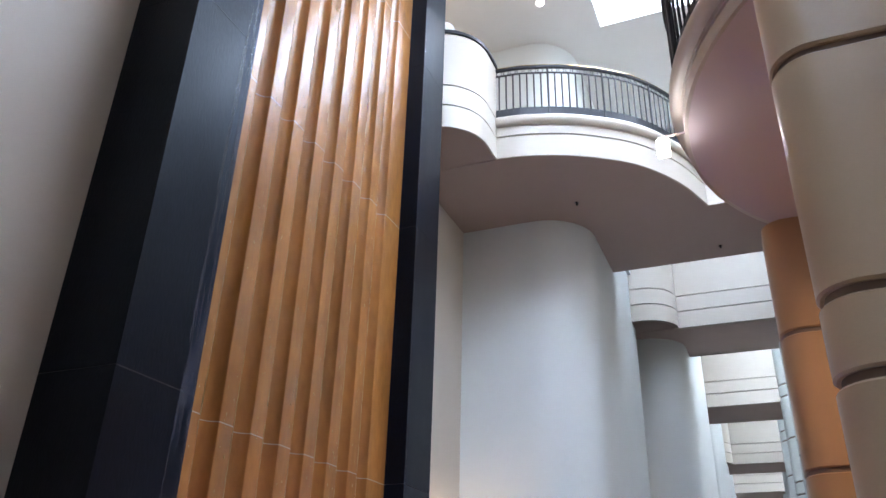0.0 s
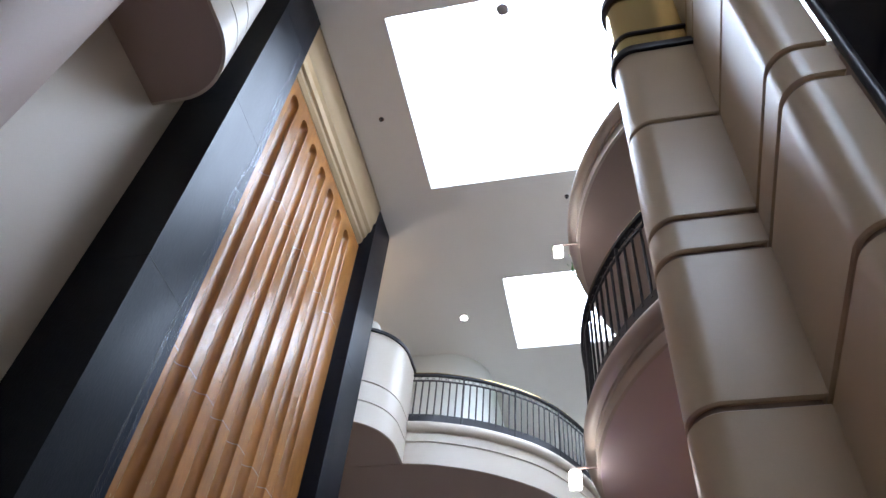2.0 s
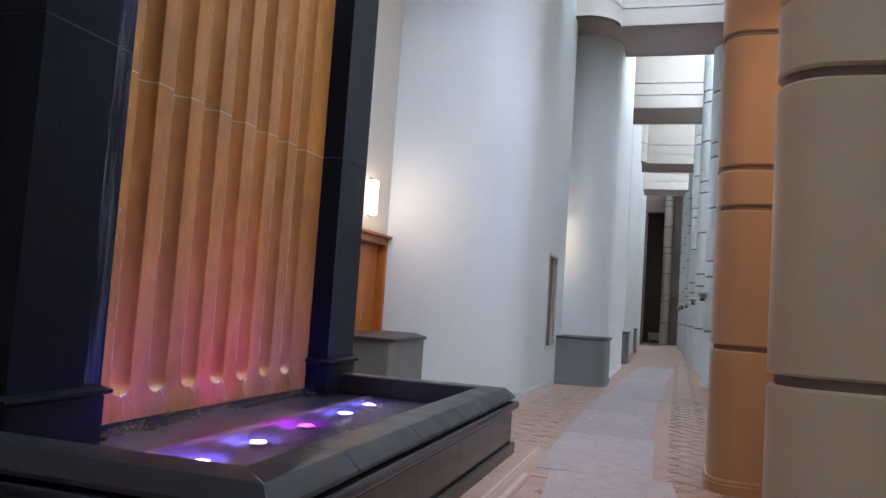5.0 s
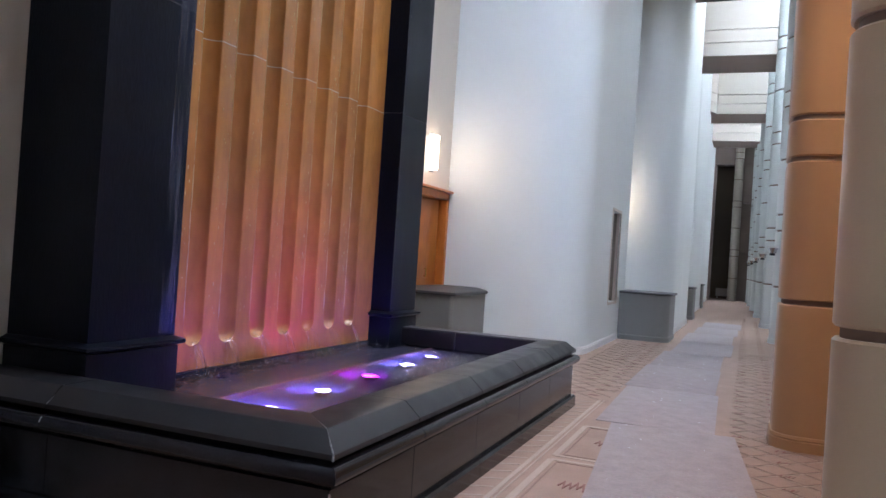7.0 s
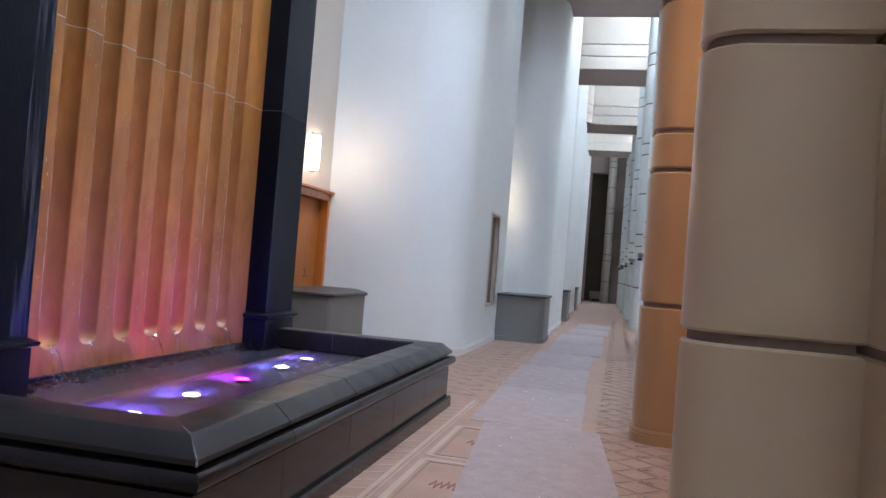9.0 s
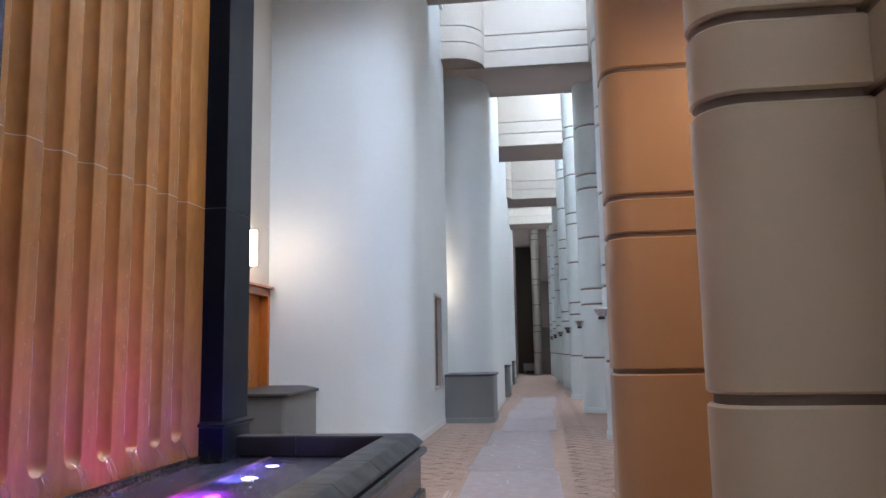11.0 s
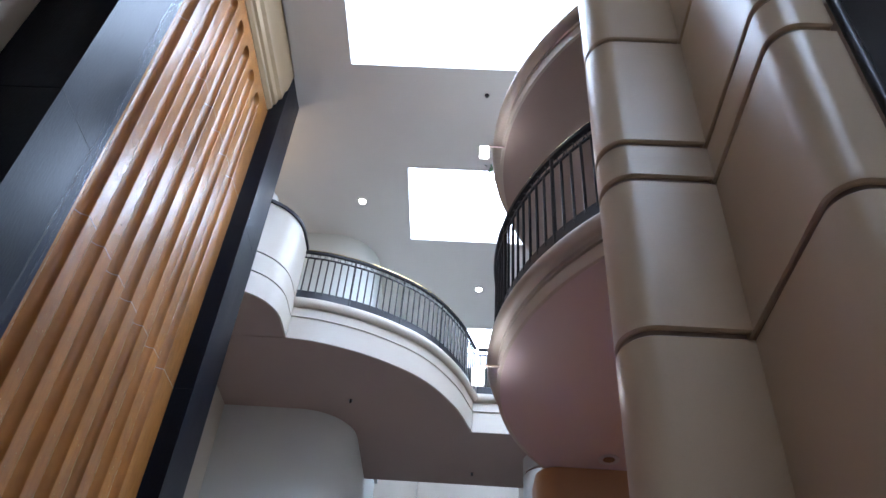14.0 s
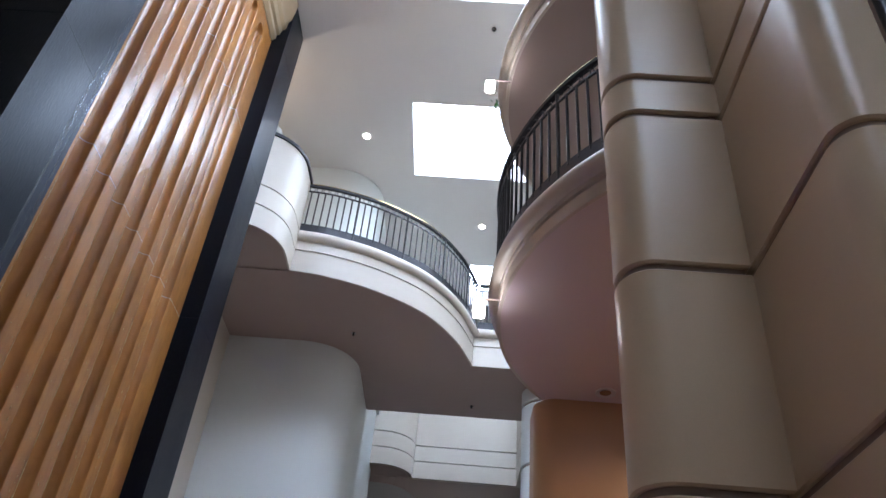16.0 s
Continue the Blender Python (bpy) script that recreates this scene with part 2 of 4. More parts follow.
def sweep(path, profile, closed=False, bm=None):
    """A closed profile of (out, z) drawn along a plan line; out is to the right of the way."""
    bm = bm or bmesh.new()
    rings = []
    lines = {o: offset(path, o, closed) for o in {o for o, z in profile}}
    for i in range(len(path)):
        rings.append([bm.verts.new((lines[o][i].x, lines[o][i].y, z)) for o, z in profile])
    n, k = len(path), len(profile)
    for i in range(n if closed else n - 1):
        a, b = rings[i], rings[(i + 1) % n]
        for j in range(k):
            bm.faces.new((a[j], a[(j + 1) % k], b[(j + 1) % k], b[j]))
    if not closed:
        bm.faces.new(rings[0])
        bm.faces.new(rings[-1])
    return bm


def along(path, step, start=0.0):
    """Points and directions at even steps along a plan line."""
    out, want, gone = [], start, 0.0
    for a, b in zip(path, path[1:]):
        d = (b - a).length
        while want <= gone + d + 1e-9 and d > 1e-6:
            out.append((a + (b - a) * ((want - gone) / d), (b - a) / d))
            want += step
        gone += d
    return out


LEVELS = [1.27, 2.52, 2.88, 4.11, 5.30, 5.64, 6.85, 8.04, 8.39, 9.61, 10.80, 11.14]
SOFFIT, CEILING = 8.345, 11.735

# ---------------------------------------------------------------- floor, walls, ceiling
floor = part("floor", boxed(-9, 9, -9, 62, -0.2, 0), CARPET)
tagged(floor, "tan carpet with woven pattern, worn", "floor", kind="structure")


def wall(name, poly, z0, z1, material, label):
    return tagged(part(name, prism(poly, z0, z1), material), label, "wall", kind="structure")


# the two great rounded walls and those further down the passage
FAR_BULGE = rounded([(-6.0, 11.95, 0), (-1.93, 11.95, 0.95), (-1.93, 16.9, 0), (-6.0, 16.9, 0)], 16)
notched = FAR_BULGE[:-2] + [Vector(q) for q in ((-1.93, 14.80), (-2.15, 14.80), (-2.15, 15.75), (-1.93, 15.75))] + FAR_BULGE[-2:]
bm = prism(FAR_BULGE, 0, 0.79)
prism(notched, 0.79, 2.55, bm)
prism(FAR_BULGE, 2.55, CEILING, bm)
tagged(part("wall_rounded_1", bm, WHITE), "tall white rounded plaster wall lit from above", "wall", kind="structure")
UPPER_BULGE = rounded([(-6.0, 11.1, 0), (-1.86, 11.1, 0.85), (-1.86, 16.9, 0), (-6.0, 16.9, 0)], 16)
wall("wall_rounded_upper", UPPER_BULGE, SOFFIT + 0.74, CEILING, WHITE, "white rounded plaster wall above the balcony")
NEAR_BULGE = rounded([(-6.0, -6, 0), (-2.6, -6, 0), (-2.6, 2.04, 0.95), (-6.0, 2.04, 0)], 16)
# darker taupe instead of the white paint: the wall's shade is in the colour
wall("wall_rounded_2", NEAR_BULGE, 0, CEILING, MAUVE, "tall rounded plaster wall, its shade put into taupe paint")
PASSAGE_WALLS = ((17.6, 23.0, -1.02), (26.3, 33.4, -1.22), (37.0, 44.0, -1.42))
for i, (y, y1, x) in enumerate(PASSAGE_WALLS):
    poly = rounded([(-6.0, y, 0), (x, y, 0.9), (x, y1, 0), (-6.0, y1, 0)], 12)
    wall("wall_rounded_%d" % (i + 3), poly, 0, CEILING, WHITE, "white rounded plaster wall further down the passage")
WEST_NEAR = -3.58
# beige wall behind the fountain with the door recess
box_w = boxed(-4.6, -4.2, 3.42, 9.85, 0, CEILING)
box(box_w, -4.6, -4.2, 9.85, 11.95, 2.5, CEILING)
box(box_w, -4.6, WEST_NEAR, -6, 3.42, 0, CEILING)
tagged(part("wall_west", box_w, BEIGE), "smooth beige plaster wall beside the fountain", "wall", kind="structure")
# end wall, ledges and lobby take taupe over beige to paint in their shade
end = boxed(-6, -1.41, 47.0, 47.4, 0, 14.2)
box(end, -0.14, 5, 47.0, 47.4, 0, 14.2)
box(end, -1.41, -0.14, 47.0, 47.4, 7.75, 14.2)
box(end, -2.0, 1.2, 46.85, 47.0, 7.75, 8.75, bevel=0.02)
tagged(part("wall_end", end, MAUVE), "end wall with shade painted in as taupe and a tall dark opening", "wall", kind="structure")
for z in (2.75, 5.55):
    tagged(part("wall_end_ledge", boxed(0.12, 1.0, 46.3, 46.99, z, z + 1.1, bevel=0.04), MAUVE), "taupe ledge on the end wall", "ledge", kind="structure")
tagged(part("wall_end_back", boxed(-3, 1, 49.5, 49.8, 0, 8.5), DARK), "dark wall beyond the end opening", "wall", kind="structure")
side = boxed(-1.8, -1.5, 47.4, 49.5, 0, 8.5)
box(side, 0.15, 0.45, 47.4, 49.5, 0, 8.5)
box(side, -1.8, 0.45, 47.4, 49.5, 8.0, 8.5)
tagged(part("wall_end_lobby", side, MAUVE), "recess beyond the passage with shade painted in as taupe", "wall", kind="structure")
tagged(part("wall_south", boxed(-6, 6, -6.4, -6, 0, CEILING), BEIGE), "plain beige wall", "wall", kind="structure")
tagged(part("wall_east", boxed(4.6, 5.0, -6, 57, 0, 14.2), BEIGE), "plain beige wall", "wall", kind="structure")
tagged(part("wall_west_outer", boxed(-6.4, -6.0, -6.4, 57, 0, 14.2), BEIGE), "plain beige wall", "wall", kind="structure")

# ceiling with skylight openings
# the fourth opening, unseen behind the camera, is added to brighten the pier fronts
SKY = [(-2.03, 4.4, 4.16, 7.13), (-1.205, 3.0, 9.27, 11.14), (0.0, 2.6, 14.0, 15.6), (0.4, 3.1, -4.4, -1.3)]
for y0, y1 in ((19.5, 23.6), (26.6, 32.4), (35.3, 39.2), (42.0, 45.6)):
    SKY.append((1.1, 4.4, y0, y1))


def ceiling():
    xs = sorted({-6.0, 5.0, *[s[0] for s in SKY], *[s[1] for s in SKY]})
    ys = sorted({-6.0, 57.0, *[s[2] for s in SKY], *[s[3] for s in SKY]})
    bm = bmesh.new()
    for a, b in zip(xs, xs[1:]):
        for c, d in zip(ys, ys[1:]):
            if any(s[0] <= a and b <= s[1] and s[2] <= c and d <= s[3] for s in SKY):
                continue
            box(bm, a, b, c, d, CEILING, CEILING + 0.45)
    return bm


tagged(part("ceiling", ceiling(), CEIL), "smooth pale plaster ceiling with square skylights", "ceiling", kind="structure")
tagged(part("backdrop_sky", boxed(-6, 5, -6, 57, CEILING + 2.2, CEILING + 2.25), SKYGLOW), "bright white overcast sky above the skylights", "sky", kind="structure")


# ---------------------------------------------------------------- piers
def pier(name, poly, z1, material, label, group, levels=LEVELS, base=True):
    """Stacked panels with recessed joints between them."""
    p = root(name, label, "pier", group)
    core = offset(poly, -0.03, True)
    part("core", prism(core, 0, z1), GROOVE, p)
    cuts = [0.0] + [z for z in levels if z < z1 - 0.1] + [z1]
    for a, b in zip(cuts, cuts[1:]):
        lo, hi = a + (0.022 if a > 0 else 0), b - (0.022 if b < z1 else 0)
        e = 0.012
        bm = bmesh.new()
        inner = offset(poly, -e, True)
        rings = [(inner, lo), (poly, lo + e), (poly, hi - e), (inner, hi)]
        vs = [[bm.verts.new((q.x, q.y, z)) for q in line] for line, z in rings]
        n = len(poly)
        bm.faces.new(vs[0])
        bm.faces.new(vs[-1])
        for u, w in zip(vs, vs[1:]):
            for i in range(n):
                bm.faces.new((u[i], u[(i + 1) % n], w[(i + 1) % n], w[i]))
        part("panel", bm, material, p)
    if base:
        part("skirting", sweep(poly, [(0.0, 0.0), (0.02, 0.0), (0.02, 0.085), (0.012, 0.095), (0.02, 0.105), (0.012, 0.13), (0.0, 0.13)], True), material, p)
    return p


# plan lines run clockwise seen from above reversed so that "right" is outwards
def outward(poly):
    area = sum(a.x * b.y - b.x * a.y for a, b in zip(poly, poly[1:] + poly[:1]))
    return poly if area > 0 else poly[::-1]


PIER_A = outward(rounded([(0.82, 3.38, 0.2), (1.508, 3.38, 0), (1.508, 3.82, 0), (0.82, 3.82, 0.2)]))
pier("stepped_pier", PIER_A, 8.04, PIER, "tall taupe painted pier with rounded nose and grooved joints", "passage piers")
PIER_A2 = outward(rounded([(1.508, 2.27, 0.17), (1.83, 2.27, 0), (1.83, 4.08, 0), (1.508, 4.08, 0)]))
pier("stepped_pier", PIER_A2, CEILING, PIER, "tall taupe painted return pier with grooved joints", "passage piers")
lantern = root("mirror_lantern", "brass mirrored glass lantern with black trim on pier", "lantern")
part("base_trim", sweep(PIER_A, [(-0.2, 8.04), (0.03, 8.04), (0.04, 8.08), (0.03, 8.13), (-0.2, 8.13)], True), IRON, lantern, "black metal base trim")
for a, b in ((8.13, 8.43), (8.46, 9.3)):
    part("glass_panel", prism(offset(PIER_A, -0.02, True), a, b), BRASS, lantern, "brass tinted mirror panel")
part("mullion", sweep(PIER_A, [(-0.1, 8.43), (0.0, 8.43), (0.0, 8.46), (-0.1, 8.46)], True), IRON, lantern)
part("top_trim", sweep(PIER_A, [(-0.2, 9.3), (0.02, 9.3), (0.02, 9.4), (-0.2, 9.4)], True), IRON, lantern)
screen = root("dark_glass_screen", "black glass screen with dark metal edge beside the pier", "screen")
part("pane", boxed(1.90, 4.6, 2.25, 2.30, 0, CEILING), DARKGLASS, screen)
part("edge_post", cylinder(bmesh.new(), (1.865, 2.24, 0), (1.865, 2.24, CEILING), 0.03, 12), IRON, screen)
PIER_B = outward(rounded([(0.765, 7.31, 0.22), (4.6, 7.31, 0), (4.6, 8.08, 0), (0.765, 8.08, 0.22)]))
pier("orange_pier", PIER_B, 5.25, ORANGE, "pier with grooved joints under balcony, warm lamp light partly in its tan orange paint", "passage piers")
PIER_C = outward(rounded([(1.2, 8.1, 0), (1.2, 12.43, 0), (4.6, 12.43, 0), (4.6, 8.1, 0)]))
COLUMNS = [(1.50 - 0.019 * (y - 18.9), y) for y in (13.4, 18.9, 24.2, 30.0, 35.5, 40.6, 45.4)]
for x, y in COLUMNS:
    col = outward(arc(x, y, 0.46, 0, 345, 23))
    pier("round_column", col, CEILING, WHITE, "white round column with grooved rings", "round columns")
    tagged(part("wall_niche", boxed(x + 0.1, 4.6, y - 0.3, y + 0.3, 0, CEILING), CREAM), "cream cross wall behind a round column", "wall", kind="structure")

# ---------------------------------------------------------------- balconies


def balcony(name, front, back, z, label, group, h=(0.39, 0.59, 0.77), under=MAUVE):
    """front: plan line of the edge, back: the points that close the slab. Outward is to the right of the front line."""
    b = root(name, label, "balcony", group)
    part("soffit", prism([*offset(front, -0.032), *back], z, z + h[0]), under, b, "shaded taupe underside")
    part("slab", prism([*offset(front, -0.085), *back], z + h[0], z + h[2] - 0.03), CREAM, b)
    part("lower_fascia", sweep(front, [(-0.03, z), (0.0, z), (0.0, z + h[0] - 0.008), (-0.012, z + h[0]), (-0.03, z + h[0])]), CREAM, b)
    part("upper_fascia", sweep(front, [(-0.08, z + h[0]), (-0.03, z + h[0]), (-0.03, z + h[0] + 0.028), (0.0, z + h[0] + 0.028), (0.0, z + h[1]), (-0.08, z + h[1])]), CREAM, b)
    mid, half = (h[1] + h[2]) / 2, (h[2] - h[1]) / 2
    nose = [(-0.2, z + h[1]), (0.02, z + h[1])] + [(0.02 + 0.07 * math.sin(radians(a)), z + mid - half * math.cos(radians(a))) for a in range(15, 180, 15)] + [(0.02, z + h[2]), (-0.2, z + h[2])]
    part("coping", sweep(front, nose), CREAM, b)
    return b


def railing(name, line, z, label, group, height=0.98, step=0.115):
    r = root(name, label, "railing", group)
    part("kick_plate", sweep(line, [(-0.006, z), (0.006, z), (0.006, z + 0.15), (-0.006, z + 0.15)]), IRON, r)
    part("top_rail", sweep(line, [(-0.025, z + height - 0.03), (0.025, z + height - 0.03), (0.03, z + height), (0.0, z + height + 0.02), (-0.03, z + height)]), IRON, r)
    part("cap_rail", sweep(line, [(-0.022, z + height + 0.018), (0.022, z + height + 0.018), (0.016, z + height + 0.034), (-0.016, z + height + 0.034)]), BRASS, r, "brass cap rail")
    part("middle_rail", sweep(line, [(-0.01, z + height - 0.14), (0.01, z + height - 0.14), (0.01, z + height - 0.12), (-0.01, z + height - 0.12)]), IRON, r)
    bar = mesh_of(cylinder(bmesh.new(), (0, 0, 0.1), (0, 0, height - 0.12), 0.0135, 6), "baluster", IRON)
    post = mesh_of(cylinder(bmesh.new(), (0, 0, 0.0), (0, 0, height - 0.02), 0.018, 8), "post", IRON)
    ring = bmesh.new()
    for k in range(12):
        a, c = radians(30 * k), radians(30 * k + 30)
        cylinder(ring, (0.045 * math.cos(a), 0, 0.045 * math.sin(a)), (0.045 * math.cos(c), 0, 0.045 * math.sin(c)), 0.006, 5)
    ring = mesh_of(ring, "ring", IRON)
    for i, (p, d) in enumerate(along(line, step, step / 2)):
        kind, me = ("post", post) if i % 8 == 7 else ("baluster", bar)
        o = new(kind, me)
        o.parent, o.location = r, (p.x, p.y, z)
        if i % 8 != 7:
            o = new("ring", ring)
            o.parent, o.location = r, (p.x, p.y, z + height - 0.08)
            o.rotation_euler = (0, 0, math.atan2(d.y, d.x))
    return r


# far balcony over the passage: drum, swelling front, straight run
DRUM = [Vector((-4.2, 8.62))] + arc(-3.55, 9.38, 0.76, 270, 360, 10) + [Vector((-2.79, 9.79))]
SWELL = [Vector((-2.79, 9.79)), Vector((-2.27, 9.88)), Vector((-1.51, 10.18)), Vector((-0.72, 10.75)), Vector((-0.17, 11.56)), Vector((0.15, 12.40))]


def smooth_line(pts, k=6):
    out = []
    q = [pts[0] * 2 - pts[1], *pts, pts[-1] * 2 - pts[-2]]
    for a, b, c, d in zip(q, q[1:], q[2:], q[3:]):
        for i in range(k):
            t = i / k
            out.append(0.5 * (2 * b + (c - a) * t + (2 * a - 5 * b + 4 * c - d) * t * t + (3 * b - a - 3 * c + d) * t ** 3))
    return out + [pts[-1]]


SWELL = smooth_line(SWELL)
RUN = [Vector((0.15, 12.43)), Vector((1.6, 12.43))]
far_front = SWELL + RUN[1:]
balcony("curved_balcony", SWELL + [Vector((0.15, 12.43)), Vector((1.6, 12.43))], [Vector((1.6, 14.60)), Vector((-4.2, 14.60)), Vector((-4.2, 9.8))], SOFFIT, "cream curved balcony bridging the passage", "atrium balconies")
drum = root("balcony_drum", "cream rounded parapet drum with grooves at wall", "parapet", "atrium balconies")
for a, b in ((0, 0.385), (0.41, 0.76), (0.785, 1.8)):
    part("panel", sweep(DRUM, [(-0.03, SOFFIT + a), (0, SOFFIT + a), (0, SOFFIT + b), (-0.03, SOFFIT + b)]), CREAM, drum)
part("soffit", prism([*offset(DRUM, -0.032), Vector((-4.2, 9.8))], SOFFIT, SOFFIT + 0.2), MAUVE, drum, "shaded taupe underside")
part("cap", sweep(DRUM, [(-0.16, SOFFIT + 1.8), (0.03, SOFFIT + 1.8), (0.03, SOFFIT + 1.86), (-0.16, SOFFIT + 1.86)]), IRON, drum, "dark metal cap")
railing("balcony_railing", offset(SWELL, 0.02), SOFFIT + 0.77, "black iron railing with ring frieze on curved balcony", "railings")
railing("balcony_railing", [Vector((0.21, 12.41)), Vector((1.6, 12.41))], SOFFIT + 0.77, "short straight black iron railing", "railings")

# near balcony on the same wall as the fountain
NEARZ = 7.95
NEAR_FRONT = smooth_line([Vector((0.3, -0.4)), Vector((-0.2, 0.42)), Vector((-0.8, 1.1)), Vector((-1.6, 1.6)), Vector((-2.57, 1.75))], 5) + [Vector((-2.58, 1.77)), Vector((-2.58, 2.3))] + arc(-3.25, 2.42, 0.67, 0, 90, 12) + [Vector((WEST_NEAR, 3.09))]
near = root("near_balcony", "cream rounded balcony end with taupe underside on wall", "balcony", "atrium balconies")
part("soffit", prism([*offset(NEAR_FRONT, -0.032), Vector((WEST_NEAR, -6.0)), Vector((0.3, -6.0))], NEARZ, NEARZ + 0.2), MAUVE, near, "shaded taupe underside")
for a, b in ((0, 0.385), (0.41, 0.76), (0.785, 1.8)):
    part("panel", sweep(NEAR_FRONT, [(-0.03, NEARZ + a), (0, NEARZ + a), (0, NEARZ + b), (-0.03, NEARZ + b)]), CREAM, near)

# right-hand round balconies
ROUND = arc(2.82, 5.78, 2.55, 231, 131, 40)[::-1]
for z in (5.25, 8.05):
    # the lower underside gets the brightened copy of the soffit paint
    balcony("round_balcony", ROUND, [Vector((4.6, 3.6)), Vector((4.6, 7.6))], z, "round cream balcony with taupe underside between piers", "round balconies", (0.13, 0.20, 0.36), SOFFIT_LIT if z < 7 else MAUVE)
    if z > 7:
        continue
    railing("round_railing", offset(ROUND, 0.02), z + 0.36, "black iron railing on round balcony", "railings", 1.03)

# bridges further down the passage
BRZ = 7.94
for y, with_drum in ((17.15, True), (24.1, False), (32.9, True), (39.6, False)):
    br = root("passage_bridge", "cream bridge parapet across the passage", "bridge", "passage bridges")
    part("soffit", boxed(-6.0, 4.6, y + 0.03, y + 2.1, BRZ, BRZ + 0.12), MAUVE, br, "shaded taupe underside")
    for a, b in ((0, 0.385), (0.41, 0.76), (0.785, 1.8)):
        part("panel", boxed(-1.0 if with_drum else -3.0, 1.36 if y < 18 else 3.0, y, y + 0.12, BRZ + a, BRZ + b), CREAM, br)
        if with_drum:
            part("drum_panel", sweep([Vector((-3.0, y - 0.72))] + arc(-1.72, y, 0.72, 270, 360, 10), [(-0.1, BRZ + a), (0, BRZ + a), (0, BRZ + b), (-0.1, BRZ + b)]), CREAM, br)
        if y < 18:
            part("side_panel", boxed(1.365, 1.48, 14.75, y + 0.12, BRZ + a, BRZ + b), CREAM, br)
    if with_drum:
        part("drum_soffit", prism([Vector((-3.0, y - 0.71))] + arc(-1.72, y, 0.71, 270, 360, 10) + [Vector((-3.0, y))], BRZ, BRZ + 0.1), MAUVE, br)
    part("back_panel", boxed(-4, 3.0, y + 2.0, y + 2.12, BRZ, BRZ + 1.8), CREAM, br)

# ---------------------------------------------------------------- fountain
PX, PY0, PY1 = -3.21, 4.05, 7.40          # fluted wall
FX = -2.95                                 # front of the black pilasters
PITCH = 0.39
fountain_wall = root("fountain_wall", "tall amber tiled water wall with seven flutes", "fountain wall")
part("backing", boxed(-3.6, PX - 0.14, PY0, PY1, 0.3, CEILING), GROUT, fountain_wall)
COURSES = [0.52, 2.945, 5.95, 8.93, 10.82]
FLUTE_R, FLUTE_LO, FLUTE_HI = 0.102, 0.70, 10.58


def tile(col, z0, z1, proud=0.0):
    """One course of one flute: a flat stile with a round channel that is closed at top and bottom."""
    yc = 4.58 + PITCH * col
    y0 = PY0 if col == 0 else yc - PITCH / 2
    y1 = PY1 if col == 6 else yc + PITCH / 2
    lip = ((0.014, 0.0), (0.007, 0.0009), (0.0025, 0.0035), (0.0, 0.009))
    us = [y0] + [yc - FLUTE_R - g for g, d in lip] + [yc + FLUTE_R * math.sin(radians(a)) for a in range(-81, 82, 9)] + [yc + FLUTE_R + g for g, d in lip[::-1]] + [y1]
    zs = {z0 + 0.003, z1 - 0.003}
    for k in range(0, 91, 9):
        for z in (FLUTE_LO + FLUTE_R - FLUTE_R * math.sin(radians(k)), FLUTE_HI - FLUTE_R + FLUTE_R * math.sin(radians(k))):
            if z0 < z < z1:
                zs.add(z)
    zs = sorted(zs)
    bm = bmesh.new()
    grid = []
    for z in zs:
        row = []
        for u in us:
            dz = max(FLUTE_LO + FLUTE_R - z, z - FLUTE_HI + FLUTE_R, 0)
            d2 = FLUTE_R ** 2 - (u - yc) ** 2 - dz ** 2
            depth = math.sqrt(d2) if d2 > 0 else 0
            for g, d in lip:
                if dz == 0 and abs(abs(u - yc) - FLUTE_R - g) < 1e-6:
                    depth = d
            row.append(bm.verts.new((PX + proud - depth, u, z)))
        grid.append(row)
    for a, b in zip(grid, grid[1:]):
        for i in range(len(us) - 1):
            bm.faces.new((a[i], a[i + 1], b[i + 1], b[i]))
    border = [e for e in bm.edges if e.is_boundary]
    r = bmesh.ops.extrude_edge_only(bm, edges=border)
    for v in r["geom"]:
        if isinstance(v, bmesh.types.BMVert):
            v.co.x = PX - 0.135
    return bm


for col in range(7):
    for z0, z1 in zip(COURSES, COURSES[1:]):
        part("fluted_tile", tile(col, z0, z1), TILE, fountain_wall, smooth=50)
    for zj in COURSES[1:-1]:
        part("grout_line", tile(col, zj - 0.0065, zj + 0.0065, 0.001), GROUT, fountain_wall, smooth=50)
cornice = sweep([Vector((PX, PY1)), Vector((PX, PY0))][::-1], [(-0.1, 10.86)] + [(0.0, 10.86), (0.05, 10.9), (0.05, 10.98), (0.09, 11.0), (0.11, 11.1), (0.16, 11.14), (0.17, 11.3), (0.21, 11.36), (0.24, 11.8), (0.25, CEILING)] + [(-0.1, CEILING)])
tagged(part("cornice", cornice, BRONZE), "pale gold stepped cornice moulding above the tiles", "cornice", kind="structure")


def pilaster(y0, y1, back, FX=FX):
    p = root("granite_pilaster", "polished black granite pilaster framing the water wall", "pilaster", "granite pilasters")
    zs = [0.84, 2.95, 5.95, 8.42, 10.68, CEILING]
    for a, b in zip(zs, zs[1:]):
        part("slab", boxed(back, FX, y0, y1, a + 0.002, b - 0.002), GRANITE, p, smooth=None)
    part("plinth", boxed(back, FX + 0.02, y0 - 0.02, y1 + 0.02, 0.02, 0.78, bevel=0.006), GRANITE, p, smooth=18)
    mould = [(-0.05, 0.785), (0.02, 0.785), (0.045, 0.792), (0.055, 0.805), (0.05, 0.82), (0.02, 0.832), (0.004, 0.84), (-0.05, 0.84)]
    part("moulding", sweep([Vector((back, y0)), Vector((FX, y0)), Vector((FX, y1)), Vector((back, y1))], mould), GRANITE, p)
    return p


left_pilaster = pilaster(3.37, PY0 + 0.03, -3.62)
